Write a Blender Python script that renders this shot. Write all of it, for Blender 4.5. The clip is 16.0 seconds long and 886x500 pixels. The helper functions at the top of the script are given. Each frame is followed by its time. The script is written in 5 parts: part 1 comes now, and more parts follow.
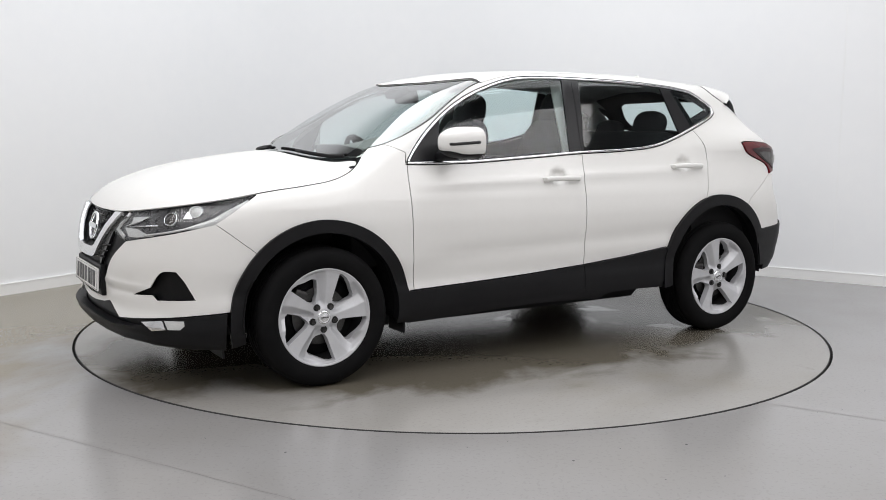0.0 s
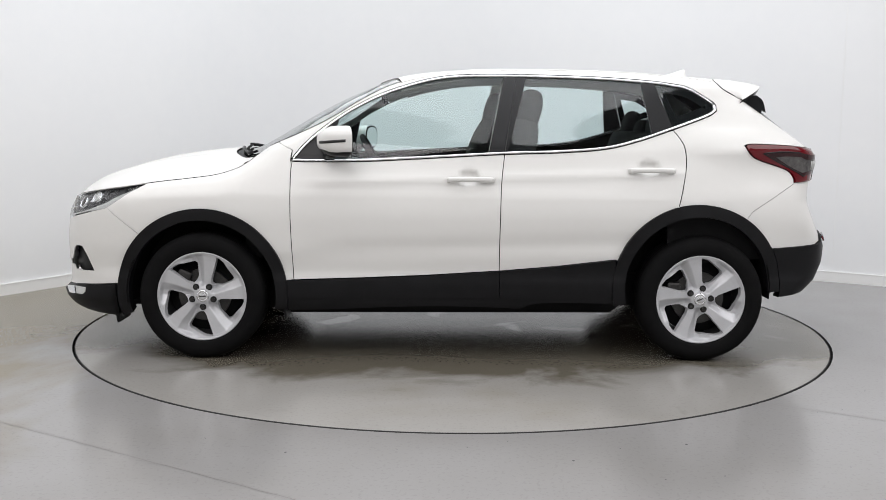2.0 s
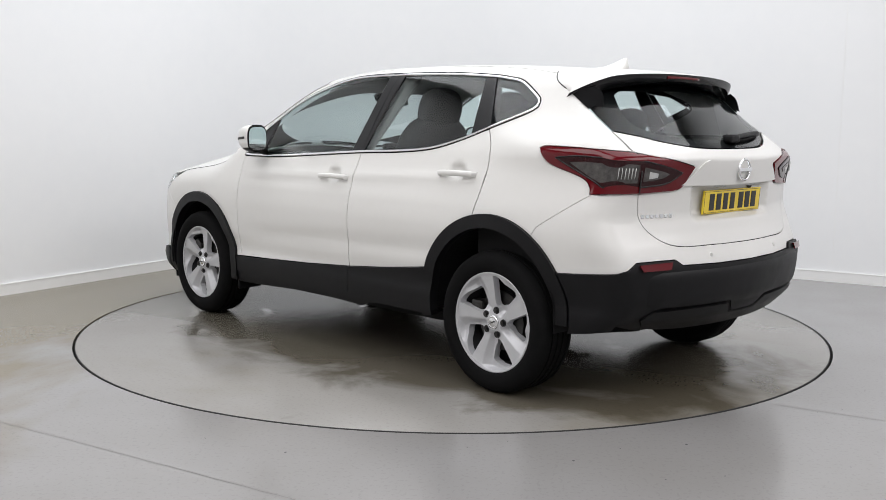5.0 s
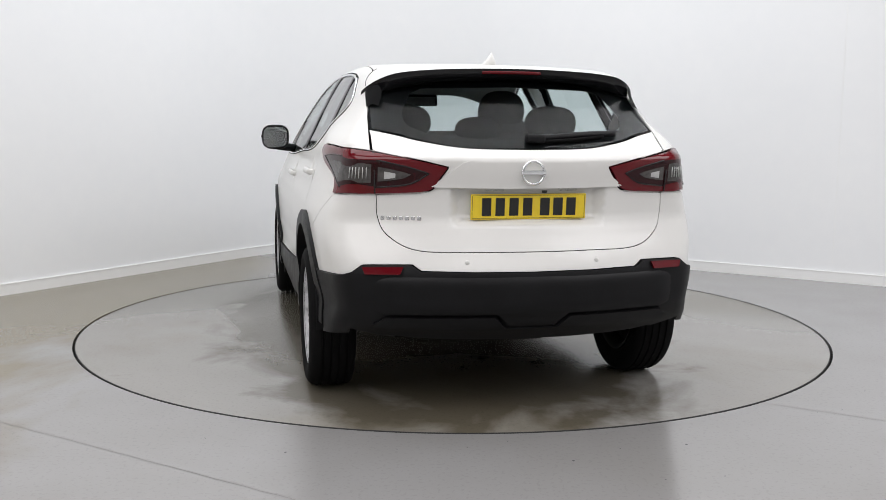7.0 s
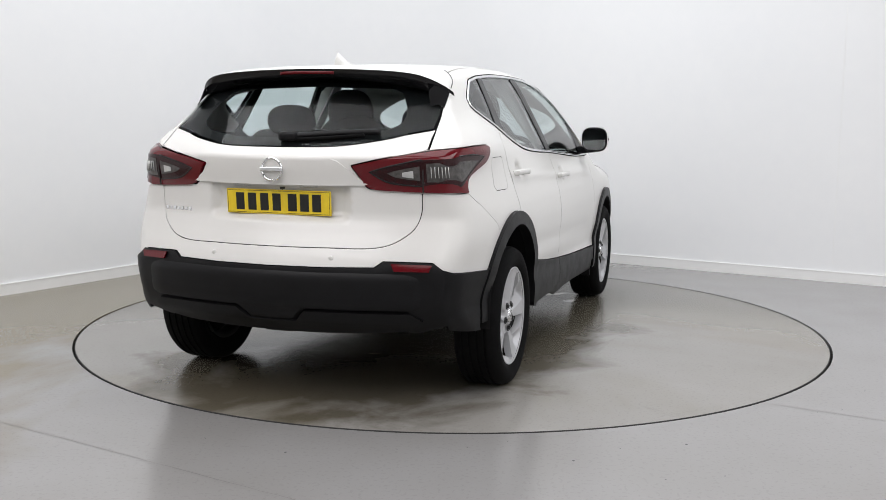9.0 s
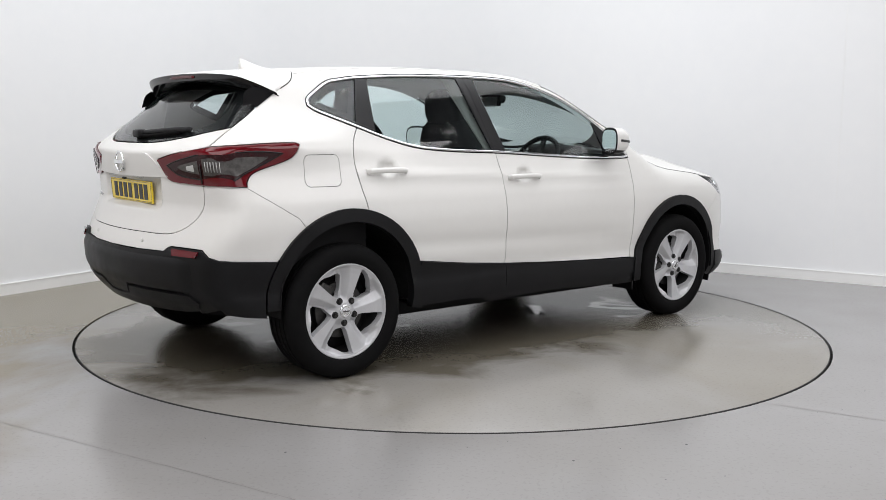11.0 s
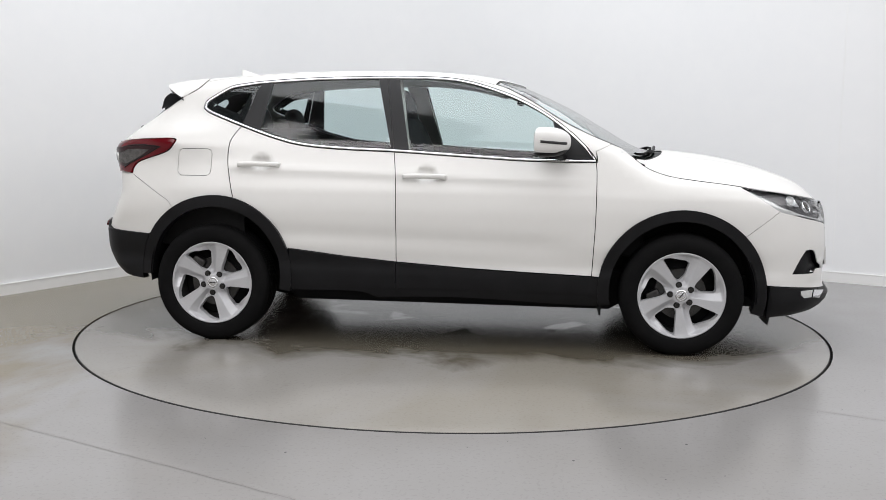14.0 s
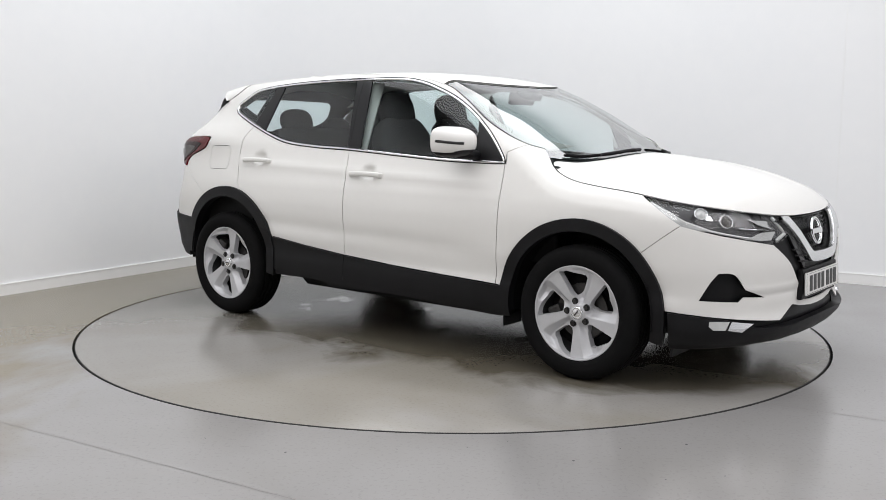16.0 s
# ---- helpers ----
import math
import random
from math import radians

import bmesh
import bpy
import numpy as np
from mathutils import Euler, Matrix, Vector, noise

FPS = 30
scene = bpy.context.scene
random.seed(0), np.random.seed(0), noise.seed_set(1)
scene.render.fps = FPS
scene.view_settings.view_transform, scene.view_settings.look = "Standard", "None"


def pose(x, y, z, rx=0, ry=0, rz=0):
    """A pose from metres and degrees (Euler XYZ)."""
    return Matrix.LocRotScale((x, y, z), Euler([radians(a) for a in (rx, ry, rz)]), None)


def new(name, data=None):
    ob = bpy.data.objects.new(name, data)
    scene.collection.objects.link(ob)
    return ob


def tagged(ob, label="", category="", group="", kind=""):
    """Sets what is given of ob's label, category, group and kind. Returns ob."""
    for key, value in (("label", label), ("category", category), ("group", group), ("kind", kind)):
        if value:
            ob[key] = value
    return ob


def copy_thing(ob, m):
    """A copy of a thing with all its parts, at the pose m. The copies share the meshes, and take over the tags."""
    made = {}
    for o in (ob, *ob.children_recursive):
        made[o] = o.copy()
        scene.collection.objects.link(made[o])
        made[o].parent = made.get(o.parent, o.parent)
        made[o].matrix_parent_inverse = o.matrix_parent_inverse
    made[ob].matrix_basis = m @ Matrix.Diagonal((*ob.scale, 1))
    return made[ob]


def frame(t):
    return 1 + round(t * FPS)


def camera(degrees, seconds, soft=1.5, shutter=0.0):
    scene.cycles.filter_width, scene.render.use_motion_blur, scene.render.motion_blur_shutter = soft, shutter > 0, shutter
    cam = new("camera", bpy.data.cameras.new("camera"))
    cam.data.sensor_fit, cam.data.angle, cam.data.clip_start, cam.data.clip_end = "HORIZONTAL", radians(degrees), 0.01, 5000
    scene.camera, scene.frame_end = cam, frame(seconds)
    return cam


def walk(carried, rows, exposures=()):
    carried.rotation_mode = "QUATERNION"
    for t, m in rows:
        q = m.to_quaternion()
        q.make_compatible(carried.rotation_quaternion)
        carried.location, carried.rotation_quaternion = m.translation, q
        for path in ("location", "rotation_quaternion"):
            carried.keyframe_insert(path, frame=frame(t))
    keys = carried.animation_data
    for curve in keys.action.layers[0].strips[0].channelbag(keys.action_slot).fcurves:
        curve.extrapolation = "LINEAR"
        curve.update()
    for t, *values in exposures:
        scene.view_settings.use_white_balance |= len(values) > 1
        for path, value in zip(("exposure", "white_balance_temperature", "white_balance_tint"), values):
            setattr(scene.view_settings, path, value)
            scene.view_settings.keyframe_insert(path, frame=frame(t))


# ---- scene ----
cam = camera(49.27, 16.0, soft=0.5)
# One still camera on a tripod; the turntable carries the car round.
STAND = pose(0, 0, 1.246, 90 - 7.383, 0, 0) @ pose(0, 0, 0, 0, 0, .459)
walk(cam, [(0.0, STAND), (16.0, STAND)])
CX, CY, RING = .0574, 6.0612, 2.258

# ---- light: soft boxes under the ceiling of a white photo studio ----
CEILING = 4.2
world = bpy.data.worlds.new("studio_air")
scene.world = world
world.use_nodes = True
world.node_tree.nodes["Background"].inputs[0].default_value = (.9, .95, 1, 1)
world.node_tree.nodes["Background"].inputs[1].default_value = .02
scene.view_settings.exposure = -.42

# The room: a square corner behind the turntable; A runs along the one wall, B along the other.
CORNER = Vector((-.99, 10.38, 0))
DIR_A = Vector((-.527, -.85, 0)).normalized()
DIR_B = Vector((.85, -.527, 0)).normalized()
LEN_A, LEN_B = 14.0, 13.0


def in_room(a, b, z=0.0):
    return CORNER + DIR_A * a + DIR_B * b + Vector((0, 0, z))


def soft_box(a, b, size_a, size_b, power, tint=(1, 1, 1)):
    """A rectangular light under the ceiling."""
    data = bpy.data.lights.new("soft_box_light", "AREA")
    data.shape, data.size, data.size_y, data.energy, data.color = "RECTANGLE", size_a, size_b, power, tint
    ob = new("soft_box_light", data)
    turn = math.atan2(DIR_A.y, DIR_A.x)
    ob.matrix_world = Matrix.Translation(in_room(a, b, CEILING - .16)) @ Matrix.Rotation(turn, 4, "Z")
    return ob


soft_box(3.2, 3.2, 5.4, 5.4, 305, (.965, .975, 1))
soft_box(8.9, 3.4, 4.6, 4.6, 288, (1, .97, .98))
soft_box(3.8, 9.2, 4.6, 4.6, 292, (1, .975, .99))
# Unseen box behind the camera, added to brighten the car's near side.
soft_box(9.8, 9.4, 4.4, 4.4, 165, (1, .975, .98))
# ---- materials ----
def material(name, color, rough=.5, metal=0.0, coat=0.0, spec=.5):
    m = bpy.data.materials.new(name)
    m.use_nodes = True
    b = m.node_tree.nodes["Principled BSDF"]
    b.inputs["Base Color"].default_value = (*color, 1)
    b.inputs["Roughness"].default_value = rough
    b.inputs["Metallic"].default_value = metal
    b.inputs["Coat Weight"].default_value = coat
    b.inputs["Coat Roughness"].default_value = .03
    b.inputs["Specular IOR Level"].default_value = spec
    return m


def node(m, kind, **values):
    n = m.node_tree.nodes.new(kind)
    for key, value in values.items():
        n.inputs[key.replace("_", " ")].default_value = value
    return n


def wire(m, a, out, b, into):
    m.node_tree.links.new(a.outputs[out], b.inputs[into])


def grain(m, scale, low, high, rough_low, rough_high, bump=0.0, detail=6.0, space="Object"):
    """Two-scale variation of colour and gloss, and fine relief."""
    b = m.node_tree.nodes["Principled BSDF"]
    where = m.node_tree.nodes.new("ShaderNodeTexCoord")
    broad = node(m, "ShaderNodeTexNoise", Scale=scale, Detail=detail, Roughness=.6)
    fine = node(m, "ShaderNodeTexNoise", Scale=scale * 14, Detail=3.0)
    wire(m, where, space, broad, "Vector")
    wire(m, where, space, fine, "Vector")
    mix = m.node_tree.nodes.new("ShaderNodeMath")
    mix.operation = "MULTIPLY_ADD"
    mix.inputs[1].default_value = .35
    wire(m, fine, "Fac", mix, 0)
    half = m.node_tree.nodes.new("ShaderNodeMath")
    half.operation = "MULTIPLY"
    half.inputs[1].default_value = .65
    wire(m, broad, "Fac", half, 0)
    wire(m, half, 0, mix, 2)
    ramp = m.node_tree.nodes.new("ShaderNodeValToRGB")
    ramp.color_ramp.elements[0].position, ramp.color_ramp.elements[1].position = .32, .68
    ramp.color_ramp.elements[0].color, ramp.color_ramp.elements[1].color = (*low, 1), (*high, 1)
    wire(m, mix, 0, ramp, "Fac")
    wire(m, ramp, "Color", b, "Base Color")
    gloss = node(m, "ShaderNodeMapRange", From_Min=.3, From_Max=.7, To_Min=rough_low, To_Max=rough_high)
    wire(m, broad, "Fac", gloss, "Value")
    wire(m, gloss, "Result", b, "Roughness")
    if bump:
        relief = node(m, "ShaderNodeBump", Strength=bump, Distance=.002)
        wire(m, fine, "Fac", relief, "Height")
        wire(m, relief, "Normal", b, "Normal")
    return m


def glass(name, tint, gloss_rough=.01, least=.045, grow=.9, rise=4.5):
    """Thin sheet glass: tinted passage, with a mirror gloss that grows towards grazing."""
    m = bpy.data.materials.new(name)
    m.use_nodes = True
    m.node_tree.nodes.clear()
    out = m.node_tree.nodes.new("ShaderNodeOutputMaterial")
    clear = m.node_tree.nodes.new("ShaderNodeBsdfTransparent")
    clear.inputs[0].default_value = (*tint, 1)
    shine = m.node_tree.nodes.new("ShaderNodeBsdfGlossy")
    shine.inputs["Roughness"].default_value = gloss_rough
    facing = m.node_tree.nodes.new("ShaderNodeLayerWeight")
    facing.inputs["Blend"].default_value = .5
    power = m.node_tree.nodes.new("ShaderNodeMath")
    power.operation, power.inputs[1].default_value = "POWER", rise
    wire(m, facing, "Facing", power, 0)
    amount = m.node_tree.nodes.new("ShaderNodeMath")
    amount.operation, amount.inputs[1].default_value, amount.inputs[2].default_value = "MULTIPLY_ADD", grow, least
    wire(m, power, 0, amount, 0)
    mix = m.node_tree.nodes.new("ShaderNodeMixShader")
    wire(m, amount, 0, mix, 0)
    wire(m, clear, 0, mix, 1)
    wire(m, shine, 0, mix, 2)
    wire(m, mix, 0, out, 0)
    return m


PAINT = grain(material("pearl_white_paint", (.77, .765, .735), .34, 0, .35), 2.0, (.700, .695, .672), (.718, .713, .690), .30, .36)
PLASTIC = grain(material("black_grained_plastic", (.02, .02, .021), .45, spec=.2), 9, (.0042, .0042, .0048), (.0075, .0075, .0085), .40, .52, .15)
GLOSS = material("gloss_black", (.009, .009, .010), .16, 0, .1, .3)
TRIM = grain(material("dark_interior_trim", (.02, .02, .022), .7, spec=.15), 12, (.006, .006, .0065), (.012, .012, .0125), .6, .8, .2)
FABRIC = grain(material("charcoal_seat_cloth", (.03, .03, .033), .9), 9, (.011, .011, .012), (.022, .022, .024), .85, .95, .15)
PILLAR = material("grey_pillar_trim", (.40, .39, .37), .75)
LINING = material("pale_grey_headlining", (.42, .42, .41), .9)
CHROME = material("bright_chrome", (.82, .83, .84), .10, 1.0)
SATIN = material("satin_silver", (.78, .79, .80), .20, .9)
ALLOY = grain(material("silver_alloy", (.6, .6, .62), .32, .35), 18, (.50, .505, .52), (.56, .565, .58), .42, .48)
STEEL = grain(material("brake_steel", (.3, .29, .28), .4, .9), 20, (.035, .034, .033), (.085, .083, .081), .35, .5)
RUBBER = grain(material("tyre_rubber", (.016, .016, .017), .75, spec=.06), 14, (.0045, .0045, .005), (.009, .009, .009), .70, .85, .3)
RED = material("red_tail_lens", (.105, .0025, .006), .10, 0, .3, .3)
MAROON = grain(material("deep_red_inner_lens", (.03, .002, .004), .15, 0, .2, .25), 50, (.012, .001, .002), (.030, .0015, .003), .1, .25)
SMOKE = grain(material("smoked_clear_lens", (.1, .1, .1), .12, 0, .2, .3), 40, (.03, .028, .028), (.11, .105, .10), .08, .2)
SILVER_LENS = material("bright_reflector", (.75, .76, .78), .12, .9, 1.0)
YELLOW = grain(material("yellow_plate_sheet", (.78, .58, .02), .35, 0, .5), 20, (.74, .53, .015), (.84, .63, .03), .3, .4)
WHITE_PLATE = material("white_plate_sheet", (.72, .72, .70), .35, 0, .5)
INK = material("black_lettering", (.012, .012, .012), .4)
GLASS_FRONT = glass("tinted_window_glass", (.84, .93, .925), .05, .055)
GLASS_SCREEN = glass("windscreen_glass", (.86, .945, .94), .01, .15, .85, 2.4)
GLASS_TAIL = glass("rear_screen_glass", (.84, .90, .90), .02, .010, .95, 4.8)
GLASS_REAR = glass("darker_window_glass", (.80, .885, .885), .05, .075)
LENS = glass("clear_lamp_cover", (.95, .955, .96), .03, .03, .45)
MIRROR = material("mirror_silver", (.75, .78, .78), .03, 1.0)
PRINT = material("black_glass_print", (.004, .004, .0045), .6, spec=.08)
LAMP_DARK = grain(material("smoky_lamp_inside", (.06, .06, .06), .3, .3), 25, (.045, .045, .047), (.09, .09, .093), .2, .4)
FILM = material("black_pillar_film", (.008, .008, .009), .32, spec=.3)
# Darker copy of the alloy; the shade inside the wheel is in its colour.
BARREL = material("shaded_wheel_barrel", (.025, .025, .026), .55, .4)
LAMP_GREY = grain(material("pale_lamp_glass", (.4, .41, .4), .15, .2, .6), 30, (.46, .47, .46), (.6, .61, .6), .1, .2)
# ---- the car's outer surface: F(x, y, z) < 0 inside; x ahead, y left, z up, in metres ----
def spline(xs, ys):
    """A monotone cubic through the points, for arrays."""
    xs, ys = np.array(xs, float), np.array(ys, float)
    if xs[0] > xs[-1]:
        xs, ys = xs[::-1], ys[::-1]
    h = np.diff(xs)
    d = np.diff(ys) / h
    m = np.zeros_like(xs)
    m[0], m[-1] = d[0], d[-1]
    for i in range(1, len(xs) - 1):
        if d[i - 1] * d[i] > 0:
            m[i] = 3 * (h[i - 1] + h[i]) / ((2 * h[i] + h[i - 1]) / d[i - 1] + (h[i] + 2 * h[i - 1]) / d[i])
    def at(x):
        x = np.clip(x, xs[0], xs[-1])
        i = np.clip(np.searchsorted(xs, x) - 1, 0, len(xs) - 2)
        t = (x - xs[i]) / h[i]
        return (ys[i] * (1 + 2 * t) * (1 - t) ** 2 + m[i] * h[i] * t * (1 - t) ** 2
                + ys[i + 1] * t * t * (3 - 2 * t) + m[i + 1] * h[i] * t * t * (t - 1))
    return at


side_width = spline([.18, .24, .30, .42, .47, .60, .75, .86, .93, 1.0, 1.06, 1.12, 1.2, 1.35, 1.45, 1.52, 1.6],
                    [.80, .845, .868, .872, .866, .882, .884, .872, .853, .832, .812, .792, .755, .685, .632, .59, .52])
top_line = spline([-2.3, -1.8, -1.49, -1.18, -.93, -.59, -.25, .07, .255, .36, .49, .70, .926, 1.05, 1.14, 1.20, 1.274, 1.49, 1.71, 1.935, 2.07, 2.135, 2.18, 2.3],
                  [1.435, 1.49, 1.523, 1.546, 1.562, 1.570, 1.570, 1.554, 1.530, 1.502, 1.453, 1.358, 1.229, 1.156, 1.114, 1.106, 1.102, 1.08, 1.04, .972, .912, .865, .80, .55])
top_crown = spline([-2.3, -1.5, -.5, .3, .7, 1.1, 1.3, 1.7, 2.0, 2.3], [.10, .075, .06, .07, .13, .17, .21, .20, .13, .10])
rear_line = spline([.2, .30, .36, .42, .52, .62, .665, .70, .74, .80, .87, .98, 1.055, 1.10, 1.14, 1.18, 1.26, 1.33, 1.42, 1.5, 1.7],
                   [-1.88, -1.985, -2.04, -2.095, -2.135, -2.140, -2.130, -2.116, -2.10, -2.075, -2.055, -2.06, -2.073, -2.078, -2.04, -1.985, -1.875, -1.79, -1.685, -1.59, -1.36])
front_line = spline([.15, .20, .25, .32, .40, .50, .60, .70, .78, .83, .9, 1.2],
                    [2.0, 2.06, 2.17, 2.215, 2.20, 2.205, 2.21, 2.20, 2.185, 2.165, 2.12, 1.9])


def smax(a, b, k):
    h = np.maximum(k - np.abs(a - b), 0) / k
    return np.maximum(a, b) + h * h * k / 4


def F(x, y, z):
    a = np.abs(y)
    width = side_width(z) - .026 * np.maximum((x - 1.0) / .65, 0) ** 2 - .045 * np.maximum((-1.3 - x) / .5, 0) ** 2
    width = width + .045 * np.exp(-((x + 1.62) / .35) ** 2 - ((z - 1.17) / .10) ** 2)
    width = width - .032 * np.clip((-x - 1.2) / .5, 0, 1) * np.clip((z - 1.13) / .12, 0, 1)
    width = width - .018 * np.clip((-1.65 - x) / .3, 0, 1) * np.clip((.74 - z) / .1, 0, 1)
    side = a - width
    top = (z - top_line(x) + top_crown(x) * a * a) * np.where(x > 0, .85, .95)
    rear = rear_line(z) + .27 * a * a - x
    front = x - front_line(z) + .19 * a * a + .62 * a ** 6
    f = smax(side, top, .07)
    f = smax(f, np.maximum(rear, -5) * .9, .07)
    f = smax(f, front * .9, .09)
    return smax(f, .17 - z, .05)


def grad(p, e=1e-3):
    x, y, z = p.T
    g = np.stack([F(x + e, y, z) - F(x - e, y, z), F(x, y + e, z) - F(x, y - e, z), F(x, y, z + e) - F(x, y, z - e)], 1)
    return g / np.linalg.norm(g, axis=1, keepdims=True)


# Charts of the surface: S side (x, z), T top (x, y), R tail and N nose (angle round an upright axis, z).
PIVOT = {"R": -1.2, "N": 1.2}


def chart_ray(chart, u, v):
    o, one = np.zeros_like(u), np.ones_like(u)
    if chart == "S":
        return np.stack([u, o, v], 1), np.stack([o, one, o], 1)
    if chart == "T":
        return np.stack([u, v, .6 * one], 1), np.stack([o, o, one], 1)
    c = PIVOT[chart]
    s = -1 if chart == "R" else 1
    return np.stack([c * one, o, v], 1), np.stack([s * np.cos(u), np.sin(u), o], 1)


def lay(chart, uv, off=0.0):
    """The places on the surface, off metres above it, of points of a chart."""
    uv = np.array(uv, float).reshape(-1, 2)
    e, d = chart_ray(chart, uv[:, 0], uv[:, 1])
    lo, hi = np.zeros(len(uv)), np.full(len(uv), 1.6)
    for _ in range(36):
        mid = (lo + hi) / 2
        p = e + d * mid[:, None]
        inside = F(*p.T) < off
        lo, hi = np.where(inside, mid, lo), np.where(inside, hi, mid)
    return e + d * lo[:, None]


def unlay(chart, p):
    p = np.array(p, float).reshape(-1, 3)
    if chart == "S":
        return p[:, [0, 2]]
    if chart == "T":
        return p[:, [0, 1]]
    s = -1 if chart == "R" else 1
    return np.stack([np.arctan2(p[:, 1], s * (p[:, 0] - PIVOT[chart])), p[:, 2]], 1)
# ---- tools for panels ----
from mathutils.geometry import delaunay_2d_cdt


def curve(pts, n=8):
    """A smooth line through points of any dimension (Catmull-Rom), ends kept."""
    p = np.array(pts, float)
    if len(p) < 3:
        t = np.linspace(0, 1, n + 1)[:, None]
        return p[0] * (1 - t) + p[-1] * t
    q = np.vstack([2 * p[0] - p[1], p, 2 * p[-1] - p[-2]])
    out = []
    for i in range(len(p) - 1):
        a, b, c, d = q[i:i + 4]
        for t in np.arange(n) / n:
            out.append(.5 * (2 * b + (c - a) * t + (2 * a - 5 * b + 4 * c - d) * t * t + (3 * b - a - 3 * c + d) * t ** 3))
    return np.vstack([out, p[-1:]])


def line(*pts):
    """A straight-sided line through points, sampled."""
    p = np.array(pts, float)
    return np.vstack([p[i] + (p[i + 1] - p[i]) * t for i in range(len(p) - 1) for t in np.linspace(0, 1, 6)[:-1]] + [p[-1]])


def arc(cx, cz, r, a0, a1, n=40):
    a = np.radians(np.linspace(a0, a1, n))
    return np.stack([cx + r * np.cos(a), cz + r * np.sin(a)], 1)


def join(*lines):
    """One closed loop out of lines laid end to end, without double points."""
    p = np.vstack(lines)
    keep = [0]
    for i in range(1, len(p)):
        if np.linalg.norm(p[i] - p[keep[-1]]) > 2e-3:
            keep.append(i)
    if np.linalg.norm(p[keep[-1]] - p[keep[0]]) < 2e-3:
        keep.pop()
    return p[keep]


def area(loop):
    x, y = loop.T
    return .5 * np.sum(x * np.roll(y, -1) - y * np.roll(x, -1))


def inset(loop, d):
    """The loop drawn in by d."""
    s = np.sign(area(loop))
    e = np.roll(loop, -1, 0) - loop
    e /= np.linalg.norm(e, axis=1, keepdims=True) + 1e-9
    n = np.stack([-e[:, 1], e[:, 0]], 1) * s
    m = n + np.roll(n, 1, 0)
    m /= np.maximum((m * m).sum(1, keepdims=True) / 2, .5)
    return loop + m * d


def within(loop, p):
    """Which points lie in the loop."""
    x, y = p.T
    ok = np.zeros(len(p), bool)
    a, b = loop, np.roll(loop, -1, 0)
    for (x0, y0), (x1, y1) in zip(a, b):
        if y0 != y1:
            ok ^= ((y0 > y) != (y1 > y)) & (x < (x1 - x0) * (y - y0) / (y1 - y0) + x0)
    return ok


def fill(loop, holes=(), step=.04):
    """Triangles over a flat loop with holes: points and index triples; the loops' own points come first."""
    loops = [loop, *holes]
    pts, edges, start = np.vstack(loops), [], 0
    for l in loops:
        edges += [(start + i, start + (i + 1) % len(l)) for i in range(len(l))]
        start += len(l)
    lo, hi = loop.min(0), loop.max(0)
    gx, gy = np.meshgrid(np.arange(lo[0] + step / 2, hi[0], step), np.arange(lo[1] + step / 2, hi[1], step))
    gx = gx + (np.arange(gx.shape[0])[:, None] % 2) * step / 2
    inner = np.stack([gx.ravel(), gy.ravel()], 1)
    ok = within(loop, inner)
    for h in holes:
        ok &= ~within(h, inner)
    inner = inner[ok]
    if len(inner):
        near = np.concatenate([np.min(np.linalg.norm(chunk[:, None] - pts[None], axis=2), axis=1) for chunk in np.array_split(inner, max(1, len(inner) // 400))])
        inner = inner[near > step * .4]
    allp = np.vstack([pts, inner])
    vs, _, fs, *_ = delaunay_2d_cdt([Vector(p) for p in allp], edges, [], 0, 1e-6)
    v = np.array([tuple(p) for p in vs])
    f = np.array([t for t in fs if len(t) == 3], int)
    mid = v[f].mean(1)
    ok = within(loop, mid)
    for h in holes:
        ok &= ~within(h, mid)
    f = f[ok]
    a = v[f]
    turn = (a[:, 1, 0] - a[:, 0, 0]) * (a[:, 2, 1] - a[:, 0, 1]) - (a[:, 1, 1] - a[:, 0, 1]) * (a[:, 2, 0] - a[:, 0, 0])
    f[turn < 0] = f[turn < 0][:, ::-1]
    return v, f


def mesh(name, verts, faces, mat, parent=None, label="", normals=None, smooth=True):
    me = bpy.data.meshes.new(name)
    me.from_pydata([tuple(v) for v in verts], [], [tuple(int(i) for i in f) for f in faces])
    me.materials.append(mat)
    if smooth:
        me.polygons.foreach_set("use_smooth", [True] * len(me.polygons))
    if normals is not None:
        me.normals_split_custom_set_from_vertices([tuple(n) for n in normals])
    ob = new(name, me)
    if parent is not None:
        ob.parent = parent
    return tagged(ob, label)


def part(name, bm, mat, parent, label="", smooth=False):
    me = bpy.data.meshes.new(name)
    bm.to_mesh(me)
    bm.free()
    me.materials.append(mat)
    if smooth:
        me.polygons.foreach_set("use_smooth", [True] * len(me.polygons))
    ob = new(name, me)
    ob.parent = parent
    return tagged(ob, label)


